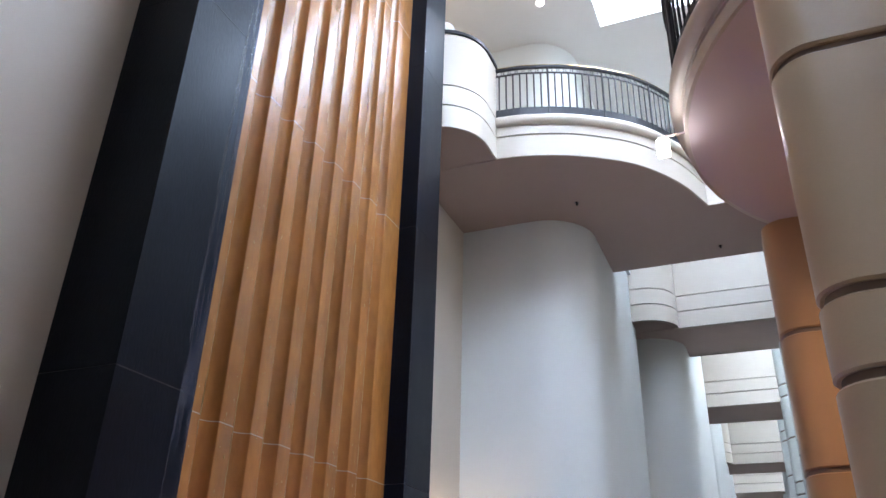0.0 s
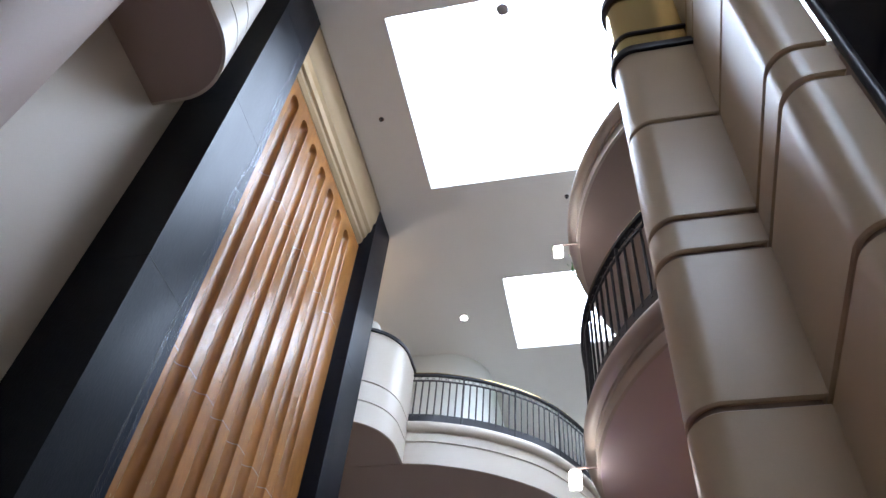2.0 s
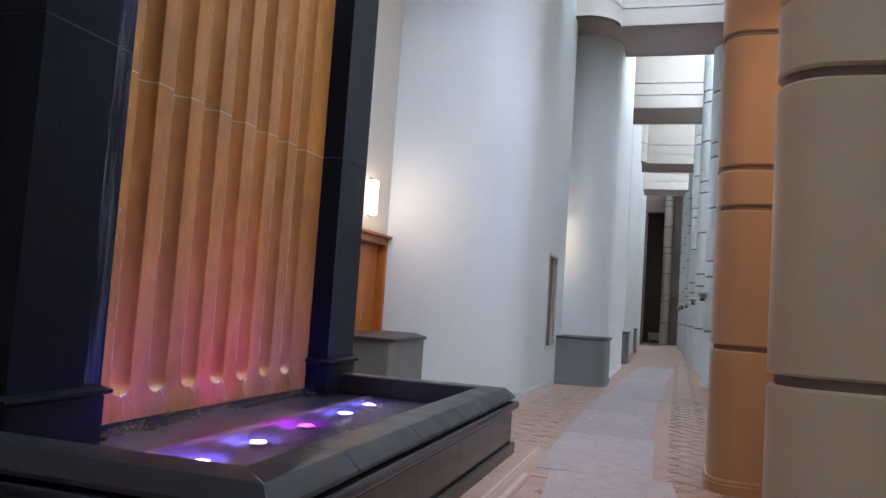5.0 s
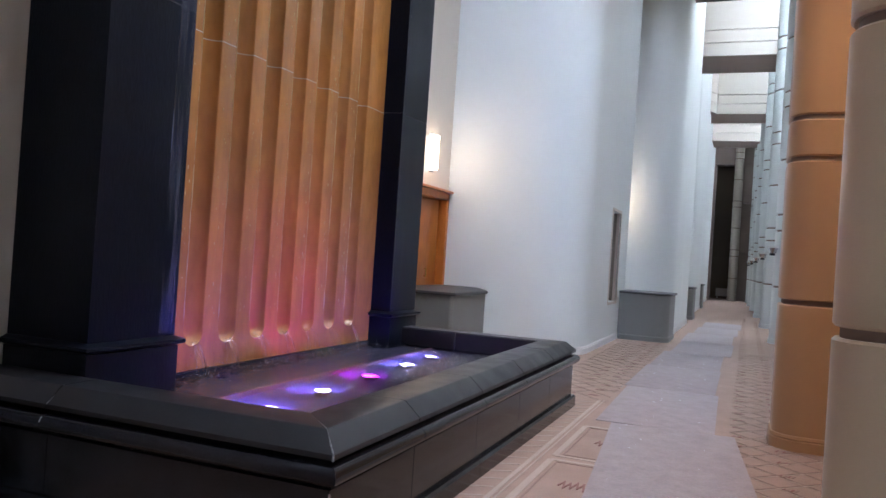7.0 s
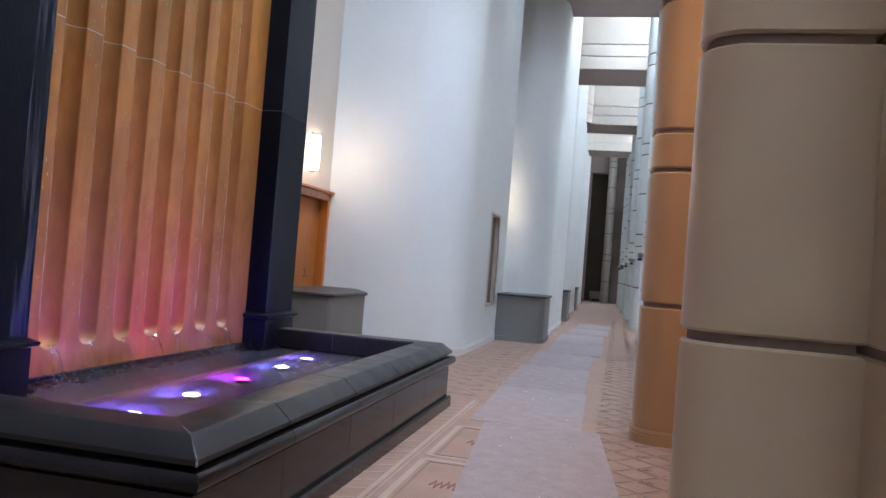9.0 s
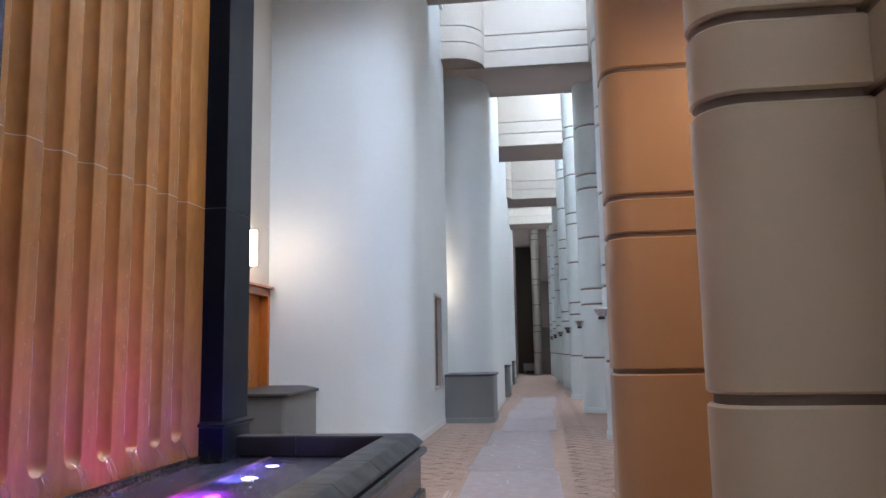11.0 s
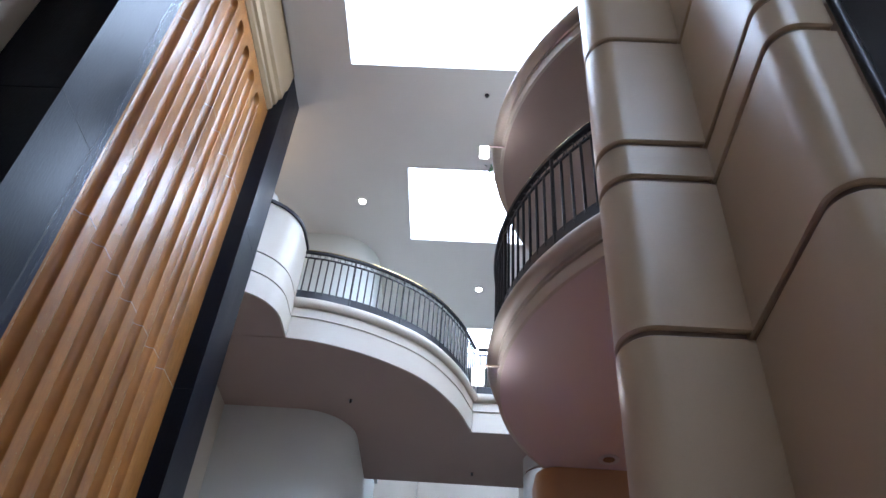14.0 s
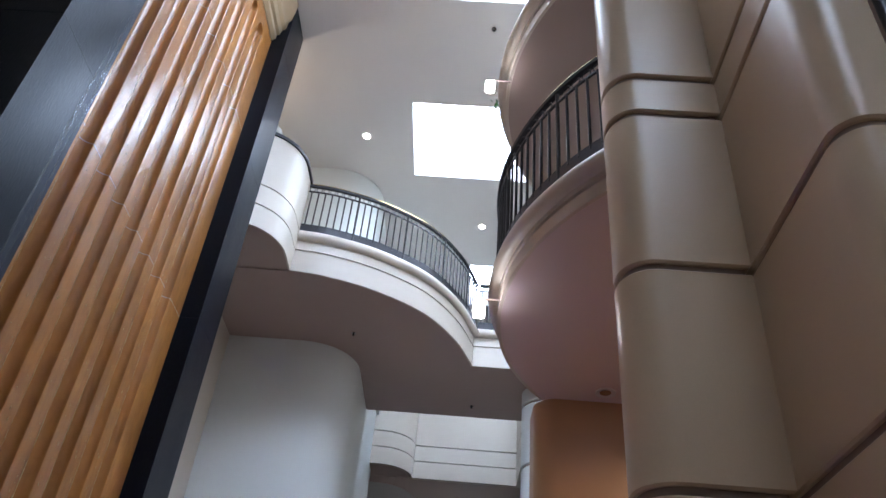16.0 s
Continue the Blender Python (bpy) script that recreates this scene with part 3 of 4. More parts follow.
right_pilaster = pilaster(PY1, 8.05, -4.2, -2.985)

for z, d in ((2.945, 0.008), (5.946, 0.006)):
    part("joint_line", boxed(FX - 0.01, FX + 0.0015, 3.38, 4.07, z, z + d), JOINT, left_pilaster, "grey joint between slabs")

# thin coloured strips that paint a wet sheen along the pilaster edges
for y0, y1 in ((3.93, 3.985), (3.99, 4.03), (4.034, 4.072)):
    part("sheen_streak", boxed(FX - 0.004, FX + 0.0012 + 0.0006 * (y0 > 3.95), y0, y1, 0.86, 10.6), SHEEN, left_pilaster, "bluish grey streaks painted on the edge as wet sheen")
part("sheen_streak", boxed(-2.99, -2.9835, PY1 + 0.012, PY1 + 0.04, 0.86, 9.5), SHEEN, right_pilaster, "bluish grey streaks painted on the edge as wet sheen")

end_column = outward(arc(-0.20, 46.5, 0.24, 0, 345, 23))
pier("round_column", end_column, CEILING, CREAM, "slim beige round column before the end wall", "round columns")

# ---------------------------------------------------------------- basin
BX, BY0, BY1, BZ = -1.12, 2.98, 8.05, 0.67
basin = root("fountain_basin", "low black granite fountain basin with moulded rim", "basin")
rim_line = [Vector((-4.0, BY0)), Vector((BX, BY0)), Vector((BX, BY1)), Vector((-4.18, BY1))]


def run_pieces(line, lengths, profile, name, gap=0.004, stone=POLISHED):
    """A moulding cut into stones along a plan line of straight legs, mitred at the corners."""
    lines = {o: offset(line, o) for o, z in profile}
    for leg in range(len(line) - 1):
        cuts = [0.0] + lengths[leg] + [1.0]
        for a, b in zip(cuts, cuts[1:]):
            bm = bmesh.new()
            ends = []
            for f, g in ((a, gap if a > 0 else 0.0015), (b, -gap if b < 1 else -0.0015)):
                ring = []
                for o, z in profile:
                    p, q = lines[o][leg], lines[o][leg + 1]
                    p0, q0 = line[leg], line[leg + 1]
                    d = (q0 - p0).normalized()
                    if 0 < f < 1:
                        w = p0 + (q0 - p0) * f + (p - p0 - d * (p - p0).dot(d))
                    else:
                        w = p if f == 0 else q
                    w = w + d * g
                    ring.append(bm.verts.new((w.x, w.y, z)))
                ends.append(ring)
            k = len(profile)
            for j in range(k):
                bm.faces.new((ends[0][j], ends[0][(j + 1) % k], ends[1][(j + 1) % k], ends[1][j]))
            bm.faces.new(ends[0])
            bm.faces.new(ends[1])
            part(name, bm, stone, basin, smooth=30)


CUTS = [[0.42], [0.185, 0.395, 0.60, 0.80], [0.4, 0.7]]
run_pieces(rim_line, CUTS, [(-0.34, BZ - 0.2), (-0.34, BZ - 0.012), (-0.328, BZ), (-0.105, BZ), (-0.09, BZ - 0.004), (0.0, BZ - 0.085), (0.0, BZ - 0.11), (-0.05, BZ - 0.12), (-0.3, BZ - 0.13)], "coping_stone", stone=HONED)
roll = [(-0.28, BZ - 0.135), (-0.03, BZ - 0.13)] + [(-0.005 + 0.045 * math.sin(radians(a)), BZ - 0.18 + 0.045 * math.cos(radians(a))) for a in range(10, 171, 20)] + [(-0.03, BZ - 0.24), (-0.28, BZ - 0.24)]
run_pieces(rim_line, CUTS, roll, "roll_moulding")
run_pieces(rim_line, CUTS, [(-0.28, 0.12), (-0.02, 0.12), (-0.02, BZ - 0.245), (-0.28, BZ - 0.245)], "side_stone", 0.003)
run_pieces(rim_line, CUTS, [(-0.28, 0.0), (0.02, 0.0), (0.02, 0.10), (0.005, 0.118), (-0.28, 0.118)], "plinth_stone", 0.003)
xj = -4.0 + 0.42 * (BX + 4.0)
for p, q, w in (
    ((BX - 0.2, BY0 + 0.2, BZ - 0.001), (BX - 0.105, BY0 + 0.105, BZ), 0.003),
    ((BX - 0.105, BY0 + 0.105, BZ), (BX - 0.002, BY0 + 0.002, BZ - 0.083), 0.004),
    ((BX - 0.002, BY0 + 0.002, BZ - 0.083), (BX - 0.002, BY0 + 0.002, BZ - 0.112), 0.005),
    ((BX + 0.030, BY0 - 0.030, BZ - 0.20), (BX + 0.024, BY0 - 0.024, BZ - 0.155), 0.005),
    ((BX - 0.018, BY0 + 0.018, BZ - 0.26), (BX - 0.018, BY0 + 0.018, BZ - 0.30), 0.005),
    ((xj, BY0 + 0.105, BZ - 0.0005), (xj, BY0 + 0.001, BZ - 0.0845), 0.0022),
    ((xj, BY0 - 0.039, BZ - 0.17), (xj, BY0 - 0.022, BZ - 0.145), 0.003),
):
    part("mitre_joint", cylinder(bmesh.new(), p, q, w, 6), CHALK, basin, "chalky pale joint")
part("pool_floor", boxed(-3.6, BX - 0.3, BY0 + 0.3, BY1 - 0.3, 0.02, 0.30), POOL, basin, "dark pool floor")
part("back_wall", boxed(-3.35, PX + 0.01, PY0 + 0.03, PY1, 0.05, 0.515), GRANITE, basin, "black granite strip under the tiles")
part("step_edge", boxed(-2.62, -2.585, BY0 + 0.36, BY1 - 0.36, 0.30, 0.445, bevel=0.008), WOODEDGE, basin, "pale submerged ledge edge")

# water with ripples
wm = bmesh.new()
nx, ny = 110, 300
wx0, wx1, wy0, wy1 = -3.2, BX - 0.335, BY0 + 0.335, BY1 - 0.335
vs = []
for i in range(nx + 1):
    row = []
    for j in range(ny + 1):
        x, y = wx0 + (wx1 - wx0) * i / nx, wy0 + (wy1 - wy0) * j / ny
        near = math.exp(-((x + 3.12) / 0.32) ** 2)
        h = 0.003 * noise.noise((x * 6, y * 6, 0)) + near * (0.030 * noise.noise((x * 15, y * 15, 3)) + 0.030 * abs(noise.noise((x * 29, y * 29, 9)))) + 0.0022 * noise.noise((x * 16, y * 16, 7))
        row.append(wm.verts.new((x, y, 0.485 + h)))
    vs.append(row)
for i in range(nx):
    for j in range(ny):
        wm.faces.new((vs[i][j], vs[i + 1][j], vs[i + 1][j + 1], vs[i][j + 1]))
water = tagged(part("water", wm, WATER, smooth=180), "dark rippled water in the fountain basin", "water", kind="structure")
water.visible_shadow = False

# underwater lights
LIGHTS = [(4.08, (0.30, 0.22, 1.0)), (4.80, (0.32, 0.26, 1.0)), (5.60, (0.8, 0.03, 0.9)), (6.40, (0.35, 0.34, 1.0)), (7.06, (0.32, 0.26, 1.0))]
for i, (y, c) in enumerate(LIGHTS):
    x = -2.19 - 0.04 * i
    f = root("underwater_light", "round coloured underwater spotlight in the basin", "light", "underwater lights")
    part("housing", cylinder(bmesh.new(), (x, y, 0.30), (x, y, 0.415), 0.055, 20), IRON, f)
    lens_mat = shader("lit_lens", (0.8, 0.8, 0.9), 0.3, emit=(0.25 + 0.75 * c[0], 0.25 * (c[1] > 0.2) + 0.75 * c[1], c[2], 12.0))
    part("lens", cylinder(bmesh.new(), (x, y, 0.415), (x, y, 0.43), 0.055, 20), lens_mat, f, "glowing coloured lens")
    lamp("pool_lamp", "SPOT", look((x - 0.08, y, 0.44), (-3.3, y + (0.5 if i == 0 else 0.15), 1.15)), 10 if i == 0 else 18 if c[1] > 0.2 else 20, (0.08, 0.02, 1.0) if c[1] > 0.2 else (0.28, 0.01, 1.0), radius=0.0, cone=72)
for i, (y, c) in enumerate(LIGHTS):
    lamp("pool_glow", "SPOT", look((-2.24 - 0.04 * i, y + 0.02, 0.46), (-2.29 - 0.04 * i, y + 0.08, 0.30)), 60.0, (0.7 * c[0], 0.7 * c[1], c[2]), radius=0.0, cone=110)
for y, c in ((4.35, (0.26, 0.01, 0.9)), (5.75, (0.45, 0.01, 0.9)), (6.45, (0.12, 0.02, 1.0))):
    lamp("pool_lamp", "SPOT", look((-2.35, y, 0.46), (-3.3, y + 0.1, 1.05)), 9, c, radius=0.0, cone=70)

# streams that leave the flutes, and splashes
for col in range(7):
    yc = 4.58 + PITCH * col
    s = root("water_stream", "thin clear water stream falling from a flute", "water stream", "water streams")
    rnd = random.Random(col)
    for k in range(5):
        pts = []
        y, v = yc + rnd.uniform(-0.05, 0.05), rnd.uniform(-0.06, 0.06)
        out = rnd.uniform(0.05, 0.17)
        for q in range(9):
            u = q / 8
            pts.append(Vector((PX + 0.005 + out * u, y + v * u + 0.008 * math.sin(9 * u + k), FLUTE_LO + 0.03 - (FLUTE_LO - 0.45) * u * u)))
        bm = bmesh.new()
        rings = []
        for q in pts:
            w = rnd.uniform(0.002, 0.006)
            rings.append([bm.verts.new((q.x + w * math.cos(e), q.y + w * math.sin(e), q.z)) for e in (0, 1.05, 2.09, 3.14, 4.19, 5.24)])
        for a, b in zip(rings, rings[1:]):
            for i in range(6):
                bm.faces.new((a[i], a[(i + 1) % 6], b[(i + 1) % 6], b[i]))
        bm.faces.new(rings[0])
        bm.faces.new(rings[-1])
        part("strand", bm, CLEAR, s, smooth=60)
drops = bmesh.new()
rnd = random.Random(5)
for k in range(420):
    col = rnd.randrange(7)
    y = 4.58 + PITCH * col + rnd.gauss(0, 0.09)
    x = PX + abs(rnd.gauss(0.10, 0.08)) + 0.01
    r = rnd.uniform(0.0015, 0.005)
    bmesh.ops.create_icosphere(drops, subdivisions=1, radius=r, matrix=Matrix.Translation((x, y, 0.49 + abs(rnd.gauss(0, 0.07)))) @ Matrix.Diagonal((1, 1, rnd.uniform(0.8, 2.2), 1)))
foam = bmesh.new()
for k in range(700):
    x = PX + 0.02 + abs(rnd.gauss(0, 0.13))
    y = rnd.uniform(PY0 + 0.05, PY1 - 0.03) if k % 3 else 4.58 + PITCH * rnd.randrange(7) + rnd.gauss(0, 0.08)
    r = rnd.uniform(0.001, 0.003)
    z = 0.488 + (abs(rnd.gauss(0, 0.035)) if k % 2 else 0.0)
    bmesh.ops.create_icosphere(foam, subdivisions=1, radius=r, matrix=Matrix.Translation((x, y, z)) @ Matrix.Diagonal((rnd.uniform(0.8, 2), rnd.uniform(0.8, 2), rnd.uniform(0.6, 1.4), 1)))
tagged(part("foam", foam, FOAM, smooth=180), "white foam and splashes along the water wall", "foam", kind="stuff")
tagged(part("splash_drops", drops, CLEAR, smooth=180), "small splashing water drops over the basin", "water drops", kind="stuff")
# pale beads, drawn out along the flute lips to stand for bright glints
beads = bmesh.new()
for k in range(1500):
    z = 0.9 + 9 * rnd.random() ** 1.3
    col = rnd.randrange(7)
    yc = 4.58 + PITCH * col
    if k % 3:
        y = yc - FLUTE_R - 0.008 - abs(rnd.gauss(0, 0.004))
    else:
        y = yc - PITCH / 2 + rnd.uniform(-0.05, 0.05)
    if not PY0 + 0.03 < y < PY1 - 0.03:
        continue
    bmesh.ops.create_icosphere(beads, subdivisions=1, radius=rnd.uniform(0.002, 0.0055), matrix=Matrix.Translation((PX + 0.001, y, z)) @ Matrix.Diagonal((0.6, 1 if k % 3 == 0 else 0.6, rnd.uniform(1, 4) if k % 3 == 0 else rnd.uniform(3, 26), 1)))
tagged(part("water_beads", beads, SCALE, smooth=180), "pale water beads and runs on the tiles that paint in wet glints", "water drops", kind="stuff")


# ---------------------------------------------------------------- counters
def counter(poly, label):
    poly = outward(poly)
    c = root("counter", label, "counter", "counters")
    part("body", prism(poly, 0.0, 0.95), COUNTER, c)
    part("plinth", sweep(poly, [(0.0, 0.0), (0.018, 0.0), (0.018, 0.09), (0.0, 0.11)], True), COUNTER, c)
    edge = [(-0.1, 0.95), (0.025, 0.95), (0.035, 0.958), (0.04, 0.97), (0.035, 0.985), (0.025, 0.992), (-0.1, 0.992)]
    part("top", prism(offset(poly, 0.03, True), 0.951, 0.991), SLAB, c, "dark polished counter top")
    part("top_edge", sweep(poly, edge, True), SLAB, c)
    return c


counter(rounded([(-4.2, 9.5, 0), (-3.08, 9.5, 0.05), (-3.08, 10.9, 0.4), (-3.6, 11.9, 0.1), (-4.2, 11.9, 0)]), "grey half-round counter with dark top by the door")
counter(rounded([(-1.93, 16.22, 0), (-0.92, 16.22, 0.28), (-0.92, 17.75, 0.2), (-1.93, 17.75, 0)]), "grey rounded counter with dark top between rounded walls")
counter(rounded([(-1.7, 24.9, 0), (-0.98, 24.9, 0.2), (-0.98, 26.2, 0.2), (-1.7, 26.2, 0)]), "small grey counter further down the passage")
counter(rounded([(-1.8, 33.5, 0), (-1.14, 33.5, 0.2), (-1.14, 34.8, 0.2), (-1.8, 34.8, 0)]), "small grey counter further down the passage")
counter(rounded([(WEST_NEAR, 2.1, 0), (-3.04, 2.1, 0), (-3.04, 2.96, 0.3), (WEST_NEAR, 2.96, 0)]), "grey rounded counter with dark top beside the pilaster")

# ---------------------------------------------------------------- door, window slot, baseboards
door = root("door_1", "orange stained wooden double door in a wood frame", "door", kind="structure")
for y0, y1 in ((9.97, 10.90), (10.91, 11.84)):
    leaf = part("leaf", boxed(-4.36, -4.31, y0, y1, 0.01, 2.38, bevel=0.004), WOOD, door)
    for z0, z1 in ((0.15, 0.95), (1.1, 2.25)):
        part("panel", boxed(-4.312, -4.300, y0 + 0.14, y1 - 0.14, z0, z1, bevel=0.005), WOOD, leaf)
    yh = y1 - 0.09 if y0 < 10 else y0 + 0.09
    if y0 > 10:
        yh = 11.36
    h = cylinder(bmesh.new(), (-4.27, yh, 1.12), (-4.27, yh, 1.26), 0.010, 8)
    cylinder(h, (-4.31, yh, 1.13), (-4.27, yh, 1.13), 0.008, 8)
    cylinder(h, (-4.31, yh, 1.25), (-4.27, yh, 1.25), 0.008, 8)
    part("handle", h, BRASS, leaf, "small brass handle")
fr = boxed(-4.4, -4.17, 9.86, 9.96, 0, 2.5, bevel=0.004)
box(fr, -4.4, -4.17, 11.85, 11.945, 0, 2.5, bevel=0.004)
box(fr, -4.4, -4.17, 9.86, 11.945, 2.39, 2.5, bevel=0.004)
part("frame", fr, WOOD, door)
part("head_shelf", boxed(-4.4, -4.10, 9.8, 11.945, 2.5, 2.54, bevel=0.006), WOOD, door, "projecting wooden head ledge")

slot = root("window_1", "narrow recessed window slot in the rounded wall", "window", kind="structure")
fw = boxed(-1.945, -1.915, 14.75, 14.80, 0.74, 2.60, bevel=0.004)
box(fw, -1.945, -1.915, 15.75, 15.80, 0.74, 2.60, bevel=0.004)
box(fw, -1.945, -1.915, 14.80, 15.75, 0.74, 0.79, bevel=0.004)
box(fw, -1.945, -1.915, 14.80, 15.75, 2.55, 2.60, bevel=0.004)
part("window_frame", fw, BEIGE, slot)
part("pane", boxed(-2.149, -2.13, 14.80, 15.75, 0.79, 2.55), DARK, slot, "dark glass pane")

part("reveal", boxed(-2.13, -1.946, 15.735, 15.749, 0.79, 2.55), MAUVE, slot, "taupe reveal lining")
part("inner_post", boxed(-2.06, -2.0, 15.70, 15.734, 0.79, 2.55, bevel=0.004), DARK, slot, "dark inner post")
base = [(0.0, 0.0), (0.015, 0.0), (0.015, 0.09), (0.010, 0.095), (0.015, 0.10), (0.009, 0.125), (0.0, 0.13)]
tagged(part("baseboard", sweep(rounded([(-4.2, 11.95, 0), (-1.93, 11.95, 0.95), (-1.93, 16.2, 0)], 16), base), TRIMW), "white moulded baseboard along the rounded wall", "baseboard", kind="structure")
for y, y1, x in PASSAGE_WALLS:
    tagged(part("baseboard", sweep(rounded([(-2.8, y, 0), (x, y, 0.9), (x, y1, 0)], 12), base), TRIMW), "white moulded baseboard along a rounded wall", "baseboard", kind="structure")


# ---------------------------------------------------------------- lamps
def wall_sconce(x, y, z, nx, ny, label, energy, out=0.3):
    s = root("wall_sconce", label, "wall lamp", "wall sconces")
    d, e = Vector((nx, ny, 0)), Vector((-ny, nx, 0))
    c = Vector((x, y, z))

    def shell(o0, o1, w, z0, z1, m, name, lab=""):
        bm = bmesh.new()
        pts = []
        for k in range(9):
            a = math.pi * k / 8
            q = c + e * (w * math.cos(a)) + d * (o0 + (o1 - o0) * math.sin(a))
            pts.append(Vector((q.x, q.y)))
        prism(pts, z0, z1, bm)
        return part(name, bm, m, s, lab)

    shell(0.0, 0.02, 0.11, z - 0.30, z + 0.30, STEEL, "back_plate")
    shell(0.02, 0.11, 0.095, z - 0.26, z + 0.26, LAMPGLOW, "shade", "glowing frosted glass shade")
    p = c + d * out
    lamp("sconce_lamp", "POINT", pose(p.x, p.y, p.z), energy, (1.0, 0.66, 0.36), radius=0.02)
    return s


wall_sconce(-4.2, 11.12, 3.07, 1, 0, "lit frosted glass wall sconce above the door", 2.0, 0.42)
wall_sconce(-2.36, 16.9, 3.05, 0, 1, "lit frosted glass wall sconce between rounded walls", 0.40, 0.22)


def downlight(x, y, z, lit, label):
    d = root("downlight", label, "downlight", "downlights")
    ring = sweep(arc(x, y, 0.085, 0, 345, 23)[::-1], [(-0.02, z - 0.012), (0.015, z - 0.006), (0.02, z), (-0.02, z)], True)
    part("trim_ring", ring, TRIMW, d)
    part("lens", prism(arc(x, y, 0.058, 0, 345, 23), z - 0.008, z - 0.004), SPOTGLOW if lit else STEEL, d, "lit lens" if lit else "unlit lens")
    return d


for x, y in ((-2.08, 10.16), (0.185, 12.60)):
    downlight(x, y, CEILING, True, "small lit recessed ceiling downlight")
downlight(1.45, 7.10, 5.25, False, "unlit recessed downlight in round balcony underside")
downlight(1.45, 5.87, 5.25, True, "lit warm recessed downlight in round balcony underside")
downlight(2.5, 5.1, 5.25, True, "lit warm recessed downlight in round balcony underside")
lamp("bay_lamp", "SPOT", look((2.5, 5.1, 5.2), (2.2, 5.6, 0)), 130, (1.0, 0.70, 0.42), radius=0.03, cone=150)


def floodlight(x, y, z):
    f = root("floodlight", "small bright floodlight clamped to a balcony edge", "floodlight", "floodlights")
    part("bracket", boxed(x + 0.02, 0.30, y - 0.008, y + 0.008, z + 0.13, z + 0.145), MAUVE, f)
    part("housing", boxed(x - 0.045, x + 0.045, y - 0.005, y + 0.04, z - 0.05, z + 0.145, bevel=0.012), TRIMW, f)
    part("lens", boxed(x - 0.05, x + 0.05, y - 0.05, y - 0.004, z - 0.07, z + 0.09, bevel=0.018), SPOTGLOW, f, "glaring white lens")


floodlight(0.10, 5.58, 5.13)
floodlight(0.08, 5.5, 7.87)
for x, y, z in ((-1.94, 11.56, SOFFIT), (0.21, 14.07, SOFFIT), (-2.5, 5.72, CEILING), (0.12, 7.62, CEILING)):
    s = root("sprinkler", "small sprinkler head on the ceiling", "sprinkler", "sprinklers")
    part("head", cylinder(bmesh.new(), (x, y, z), (x, y, z - 0.05), 0.014, 8, 0.022), IRON, s)
    part("rose", cylinder(bmesh.new(), (x, y, z), (x, y, z - 0.008), 0.04, 14), STEEL, s)
for x, y in COLUMNS[:-1]:
    s = root("column_sconce", "small chrome cone sconce on a round column", "wall lamp", "column sconces")
    cx, cy = x - 0.50, y - 0.24
    part("arm", cylinder(bmesh.new(), (x - 0.42, y - 0.17, 2.04), (cx + 0.03, cy + 0.02, 2.10), 0.035, 10), STEEL, s)
    part("bowl", cylinder(bmesh.new(), (cx, cy, 2.00), (cx, cy, 2.13), 0.05, 16, 0.12), STEEL, s)
    part("rim", cylinder(bmesh.new(), (cx, cy, 2.13), (cx, cy, 2.16), 0.125, 16), TRIMW, s)
    part("collar", cylinder(bmesh.new(), (cx, cy, 1.96), (cx, cy, 2.00), 0.06, 14), IRON, s, "black lower collar")

# ---------------------------------------------------------------- floor boards and carpet pattern
for x0, x1, y0, y1, turn in ((0.05, 1.12, -0.40, 2.0, -4), (-0.20, 0.87, 2.02, 4.46, -6), (-0.49, 0.60, 4.48, 7.46, -5), (-0.79, 0.28, 7.45, 9.86, -1.0), (-0.85, 0.22, 9.88, 12.3, 0), (-0.82, 0.20, 12.31, 14.6, 0), (-0.70, 0.33, 14.62, 17.05, 0.5), (-0.72, 0.30, 17.06, 19.5, 0), (-0.62, 0.38, 19.5, 21.9, 0), (-0.55, 0.45, 21.9, 24.3, 0)):
    m = boxed((x0 - x1) / 2, (x1 - x0) / 2, (y0 - y1) / 2, (y1 - y0) / 2, 0, 0.007, bevel=0.002)
    ob = part("floor_board", m, MAT, smooth=18)
    ob.matrix_world = pose((x0 + x1) / 2, (y0 + y1) / 2, 0.006, 0, 0, -turn)
    tagged(ob, "pinkish grey protective board laid on carpet", "floor board", "floor boards")


def strip(bm, x0, y0, x1, y1, w, z=0.004):
    a, b = Vector((x0, y0)), Vector((x1, y1))
    d = (b - a).normalized()
    n = Vector((-d.y, d.x)) * (w / 2)
    q = [a + n, a - n, b - n, b + n]
    prism(q, -0.01, z, bm)


chips = bmesh.new()
rnd = random.Random(21)
for k in range(70):
    y = rnd.uniform(3.2, 15.0)
    x = -0.12 - 0.10 * (y - 5.5) * (y < 8.5) - 0.28 * (y >= 8.5) + rnd.uniform(-0.5, 0.55)
    g = rnd.uniform(0.003, 0.012)
    bmesh.ops.create_cube(chips, size=g, matrix=Matrix.Translation((x, y, 0.0145)) @ Euler((0, 0, rnd.uniform(0, 3))).to_matrix().to_4x4() @ Matrix.Diagonal((rnd.uniform(0.7, 1.8), 1, 0.25, 1)))
tagged(part("plaster_chips", chips, TRIMW), "small pale plaster chips scattered on the floor boards", "debris", kind="stuff")
pale = bmesh.new()
dark = bmesh.new()
red = bmesh.new()
for x, w in ((-0.93, 0.035), (-0.885, 0.012)):
    strip(pale, x, 2.6, x, 8.6, w)
for y in [2.9 + 0.21 * k for k in range(27)]:
    strip(pale, -1.10, y, -0.96, y + 0.06, 0.022)
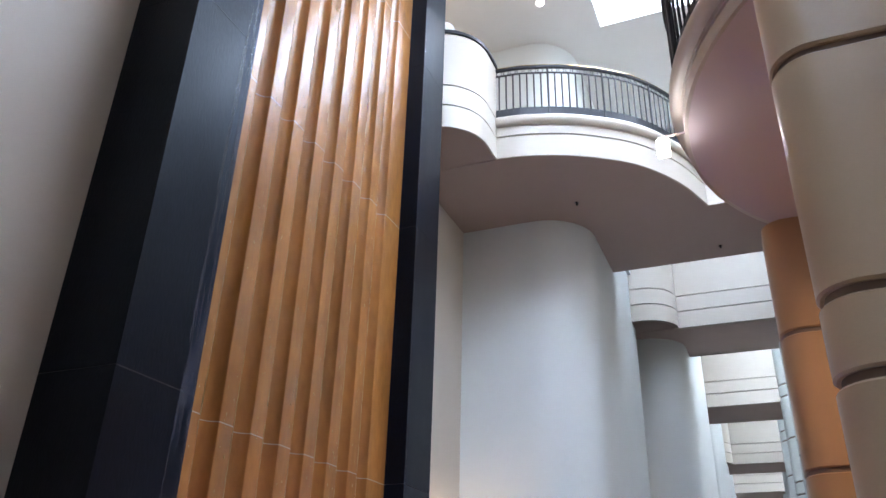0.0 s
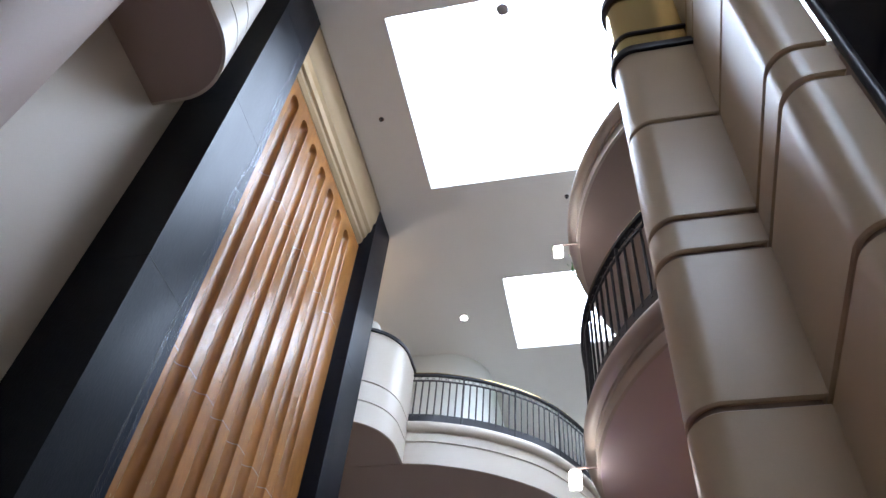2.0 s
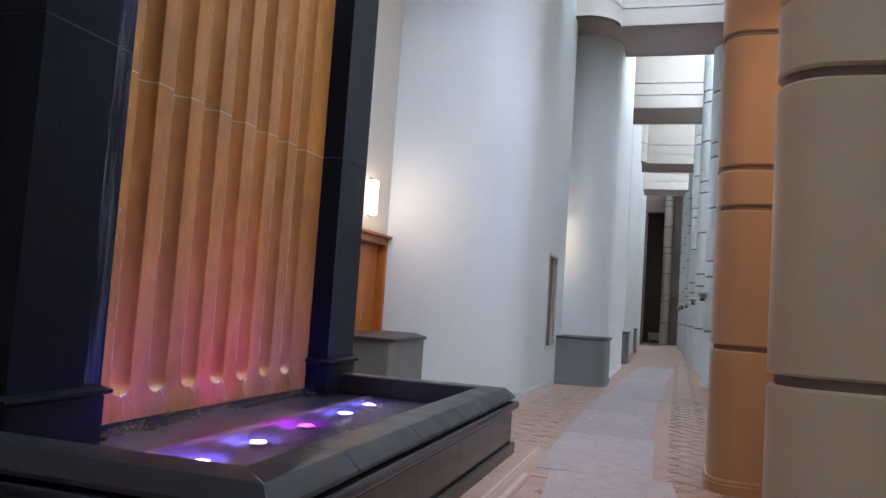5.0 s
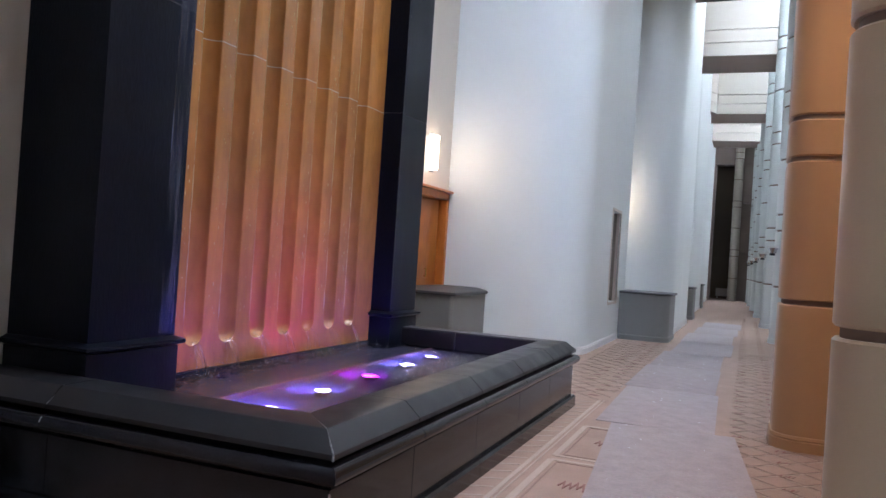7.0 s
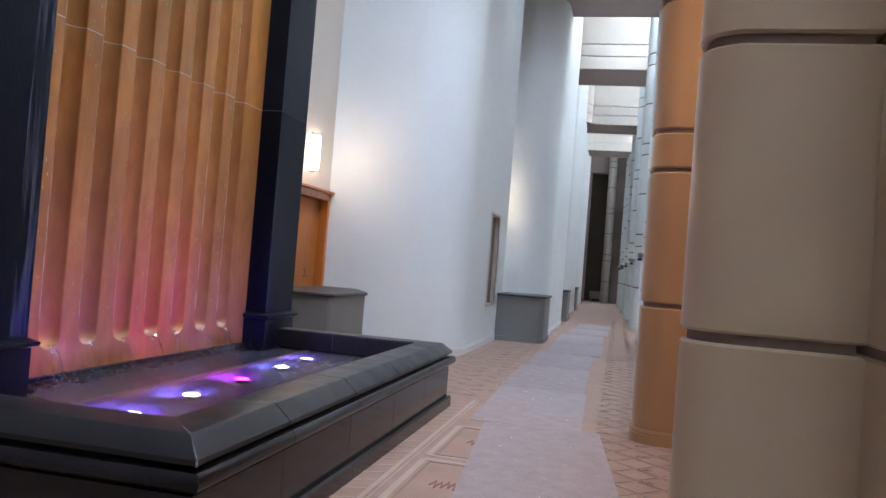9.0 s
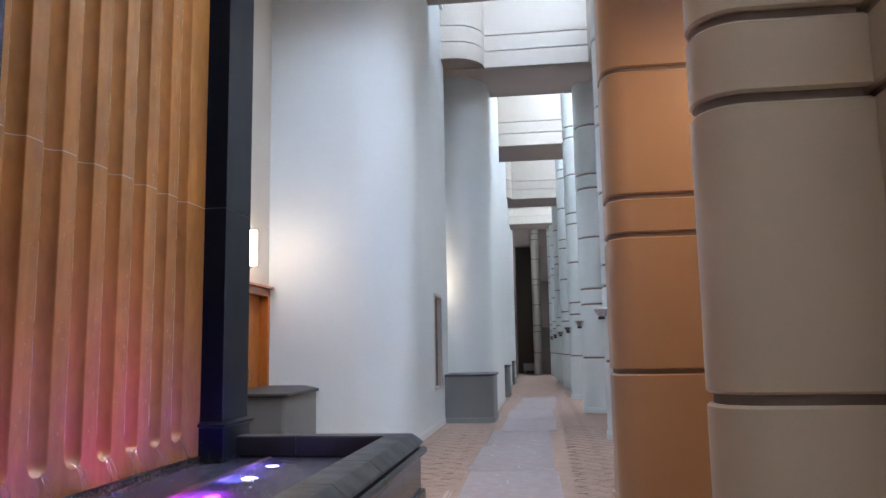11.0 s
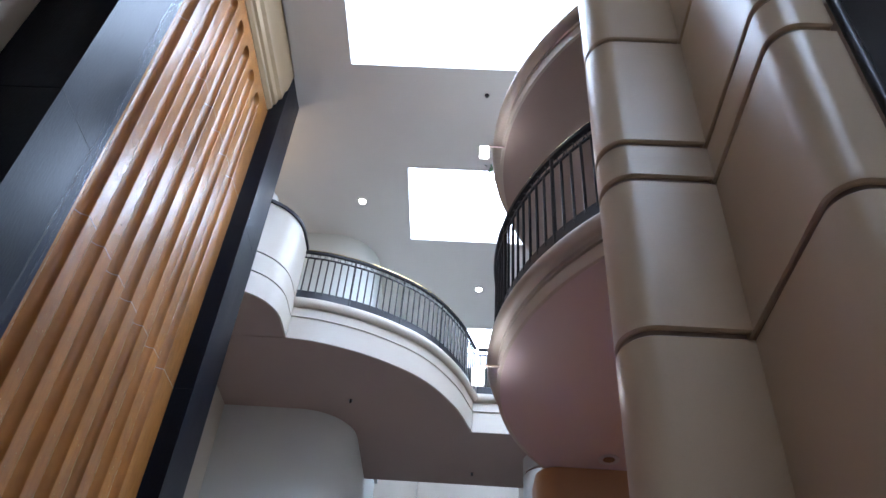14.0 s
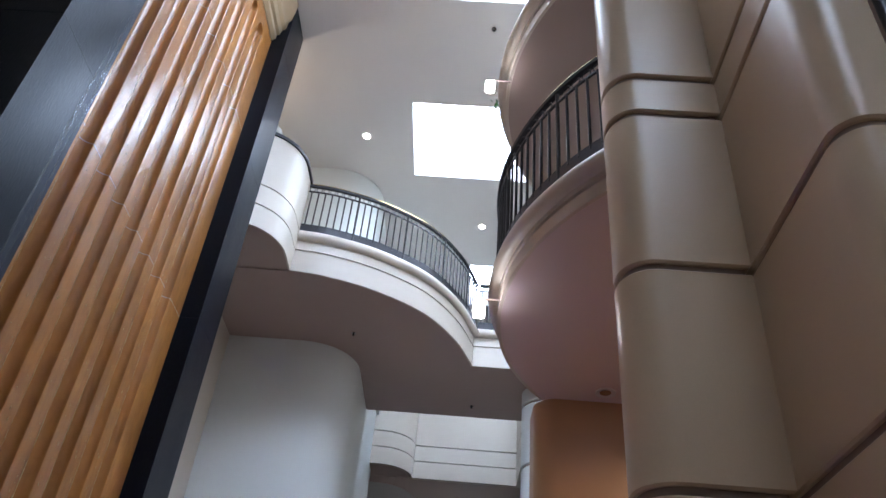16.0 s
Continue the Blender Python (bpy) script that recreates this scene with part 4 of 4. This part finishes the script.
for y0 in (3.2, 4.55, 5.9):
    y1 = y0 + 1.22
    for g, mesh, w in ((0.0, pale, 0.05), (0.055, dark, 0.012)):
        strip(mesh, -0.80 + g, y0 + g, -0.80 + g, y1 - g, w)
        strip(mesh, -0.80 + g, y0 + g, 0.2, y0 + g, w, 0.0045)
        strip(mesh, -0.80 + g, y1 - g, 0.2, y1 - g, w, 0.0045)
    yc = y0 + 0.62
    for k in range(9):
        a = -0.60 + 0.022 * k
        up = 0.16 if k % 2 else -0.10
        strip(red, a, yc + up * (0.4 + 0.1 * (k % 3)), a + 0.022, yc - up * (0.4 + 0.1 * ((k + 1) % 3)), 0.012, 0.005)
rnd = random.Random(9)
for gx in (-1.30, -1.05, 0.50, 0.85):
    for k in range(60):
        y = 3.0 + 0.42 * k + rnd.uniform(-0.02, 0.02)
        if gx < -0.9 and y < 8.8:
            continue
        for q in range(4):
            strip(dark if q % 2 else red, gx - 0.05 + 0.028 * q, y - 0.02, gx - 0.03 + 0.028 * q, y + 0.035, 0.014, 0.0045)
for x0, x1, y0, y1 in ((0.42, 1.5, 2.0, 16.0), (-1.75, -0.86, 8.3, 16.0)):
    k = y0 - (x1 - x0)
    while k < y1:
        for s in (1, -1):
            # one diagonal of the lattice, cut to the field
            a, c = (x0, k), (x1, k + (x1 - x0))
            if s < 0:
                a, c = (x1, k), (x0, k + (x1 - x0))
            if a[1] >= y0 and c[1] <= y1:
                strip(pale, a[0], a[1], c[0], c[1], 0.014, 0.0035)
                strip(dark, a[0], a[1] + 0.03, c[0], c[1] + 0.03, 0.008, 0.0038)
        k += 0.36
part("carpet_band", pale, CARPET_LIGHT, floor, "pale woven carpet borders")
part("carpet_line", dark, CARPET_DARK, floor, "brown woven carpet lines")
part("carpet_motif", red, CARPET_RED, floor, "dark red woven carpet motifs")

# ---------------------------------------------------------------- skylight steelwork
spider = root("skylight_frame", "white steel skylight frame with central hub", "skylight frame")
hub = Vector((-0.45, 4.6, 12.5))
part("hub", cylinder(bmesh.new(), hub + Vector((0, 0, -0.12)), hub + Vector((0, 0, 0.12)), 0.09, 14), STEEL, spider)
for p in ((-2.03, 4.2, 12.1), (0.95, 5.55, 12.5), (1.4, 7.13, 12.1), (-0.45, 4.16, 12.15), (2.2, 4.16, 12.1)):
    part("strut", cylinder(bmesh.new(), hub, p, 0.013, 8), STEEL, spider)
# radiator in the lobby at the end
rad = root("radiator", "white panel radiator at the end of the passage", "radiator")
part("panel", boxed(-1.15, -0.25, 49.3, 49.4, 0.15, 0.62, bevel=0.01), TRIMW, rad)
for x in (-1.05, -0.35):
    part("foot", boxed(x - 0.03, x + 0.03, 49.3, 49.4, 0, 0.15), TRIMW, rad)

# globe lamp on the balcony drum, hidden sconce that warms the upper wall, a trailing plant
g = root("globe_lamp", "white glass globe lamp on the balcony drum", "globe lamp")
gb = bmesh.new()
bmesh.ops.create_uvsphere(gb, u_segments=20, v_segments=12, radius=0.15, matrix=Matrix.Translation((-3.35, 8.92, 10.42)))
part("globe", gb, GLOBE, g)
part("collar", cylinder(bmesh.new(), (-3.35, 8.92, SOFFIT + 0.2), (-3.35, 8.92, 10.3), 0.05, 12), IRON, g)
wall_sconce(-4.2, 8.45, 10.9, 1, 0, "lit wall sconce on the upper balcony wall", 9)
plant = root("trailing_plant", "small green trailing plant on the round balcony edge", "plant")
lf = bmesh.new()
rnd = random.Random(3)
for k in range(60):
    c = Vector((0.22 + rnd.gauss(0, 0.05), 6.35 + rnd.gauss(0, 0.10), 8.60 + rnd.gauss(0, 0.09)))
    m = Matrix.Translation(c) @ Euler((rnd.uniform(0, 6), rnd.uniform(0, 6), rnd.uniform(0, 6))).to_matrix().to_4x4()
    q = [lf.verts.new(m @ Vector(v)) for v in ((-0.03, 0, 0), (0, -0.012, 0.004), (0.03, 0, 0), (0, 0.012, 0.004))]
    lf.faces.new(q)
part("leaves", lf, LEAF, plant)
part("pot", cylinder(bmesh.new(), (0.36, 6.35, 8.53), (0.36, 6.35, 8.68), 0.08, 14, 0.1), COUNTER, plant)
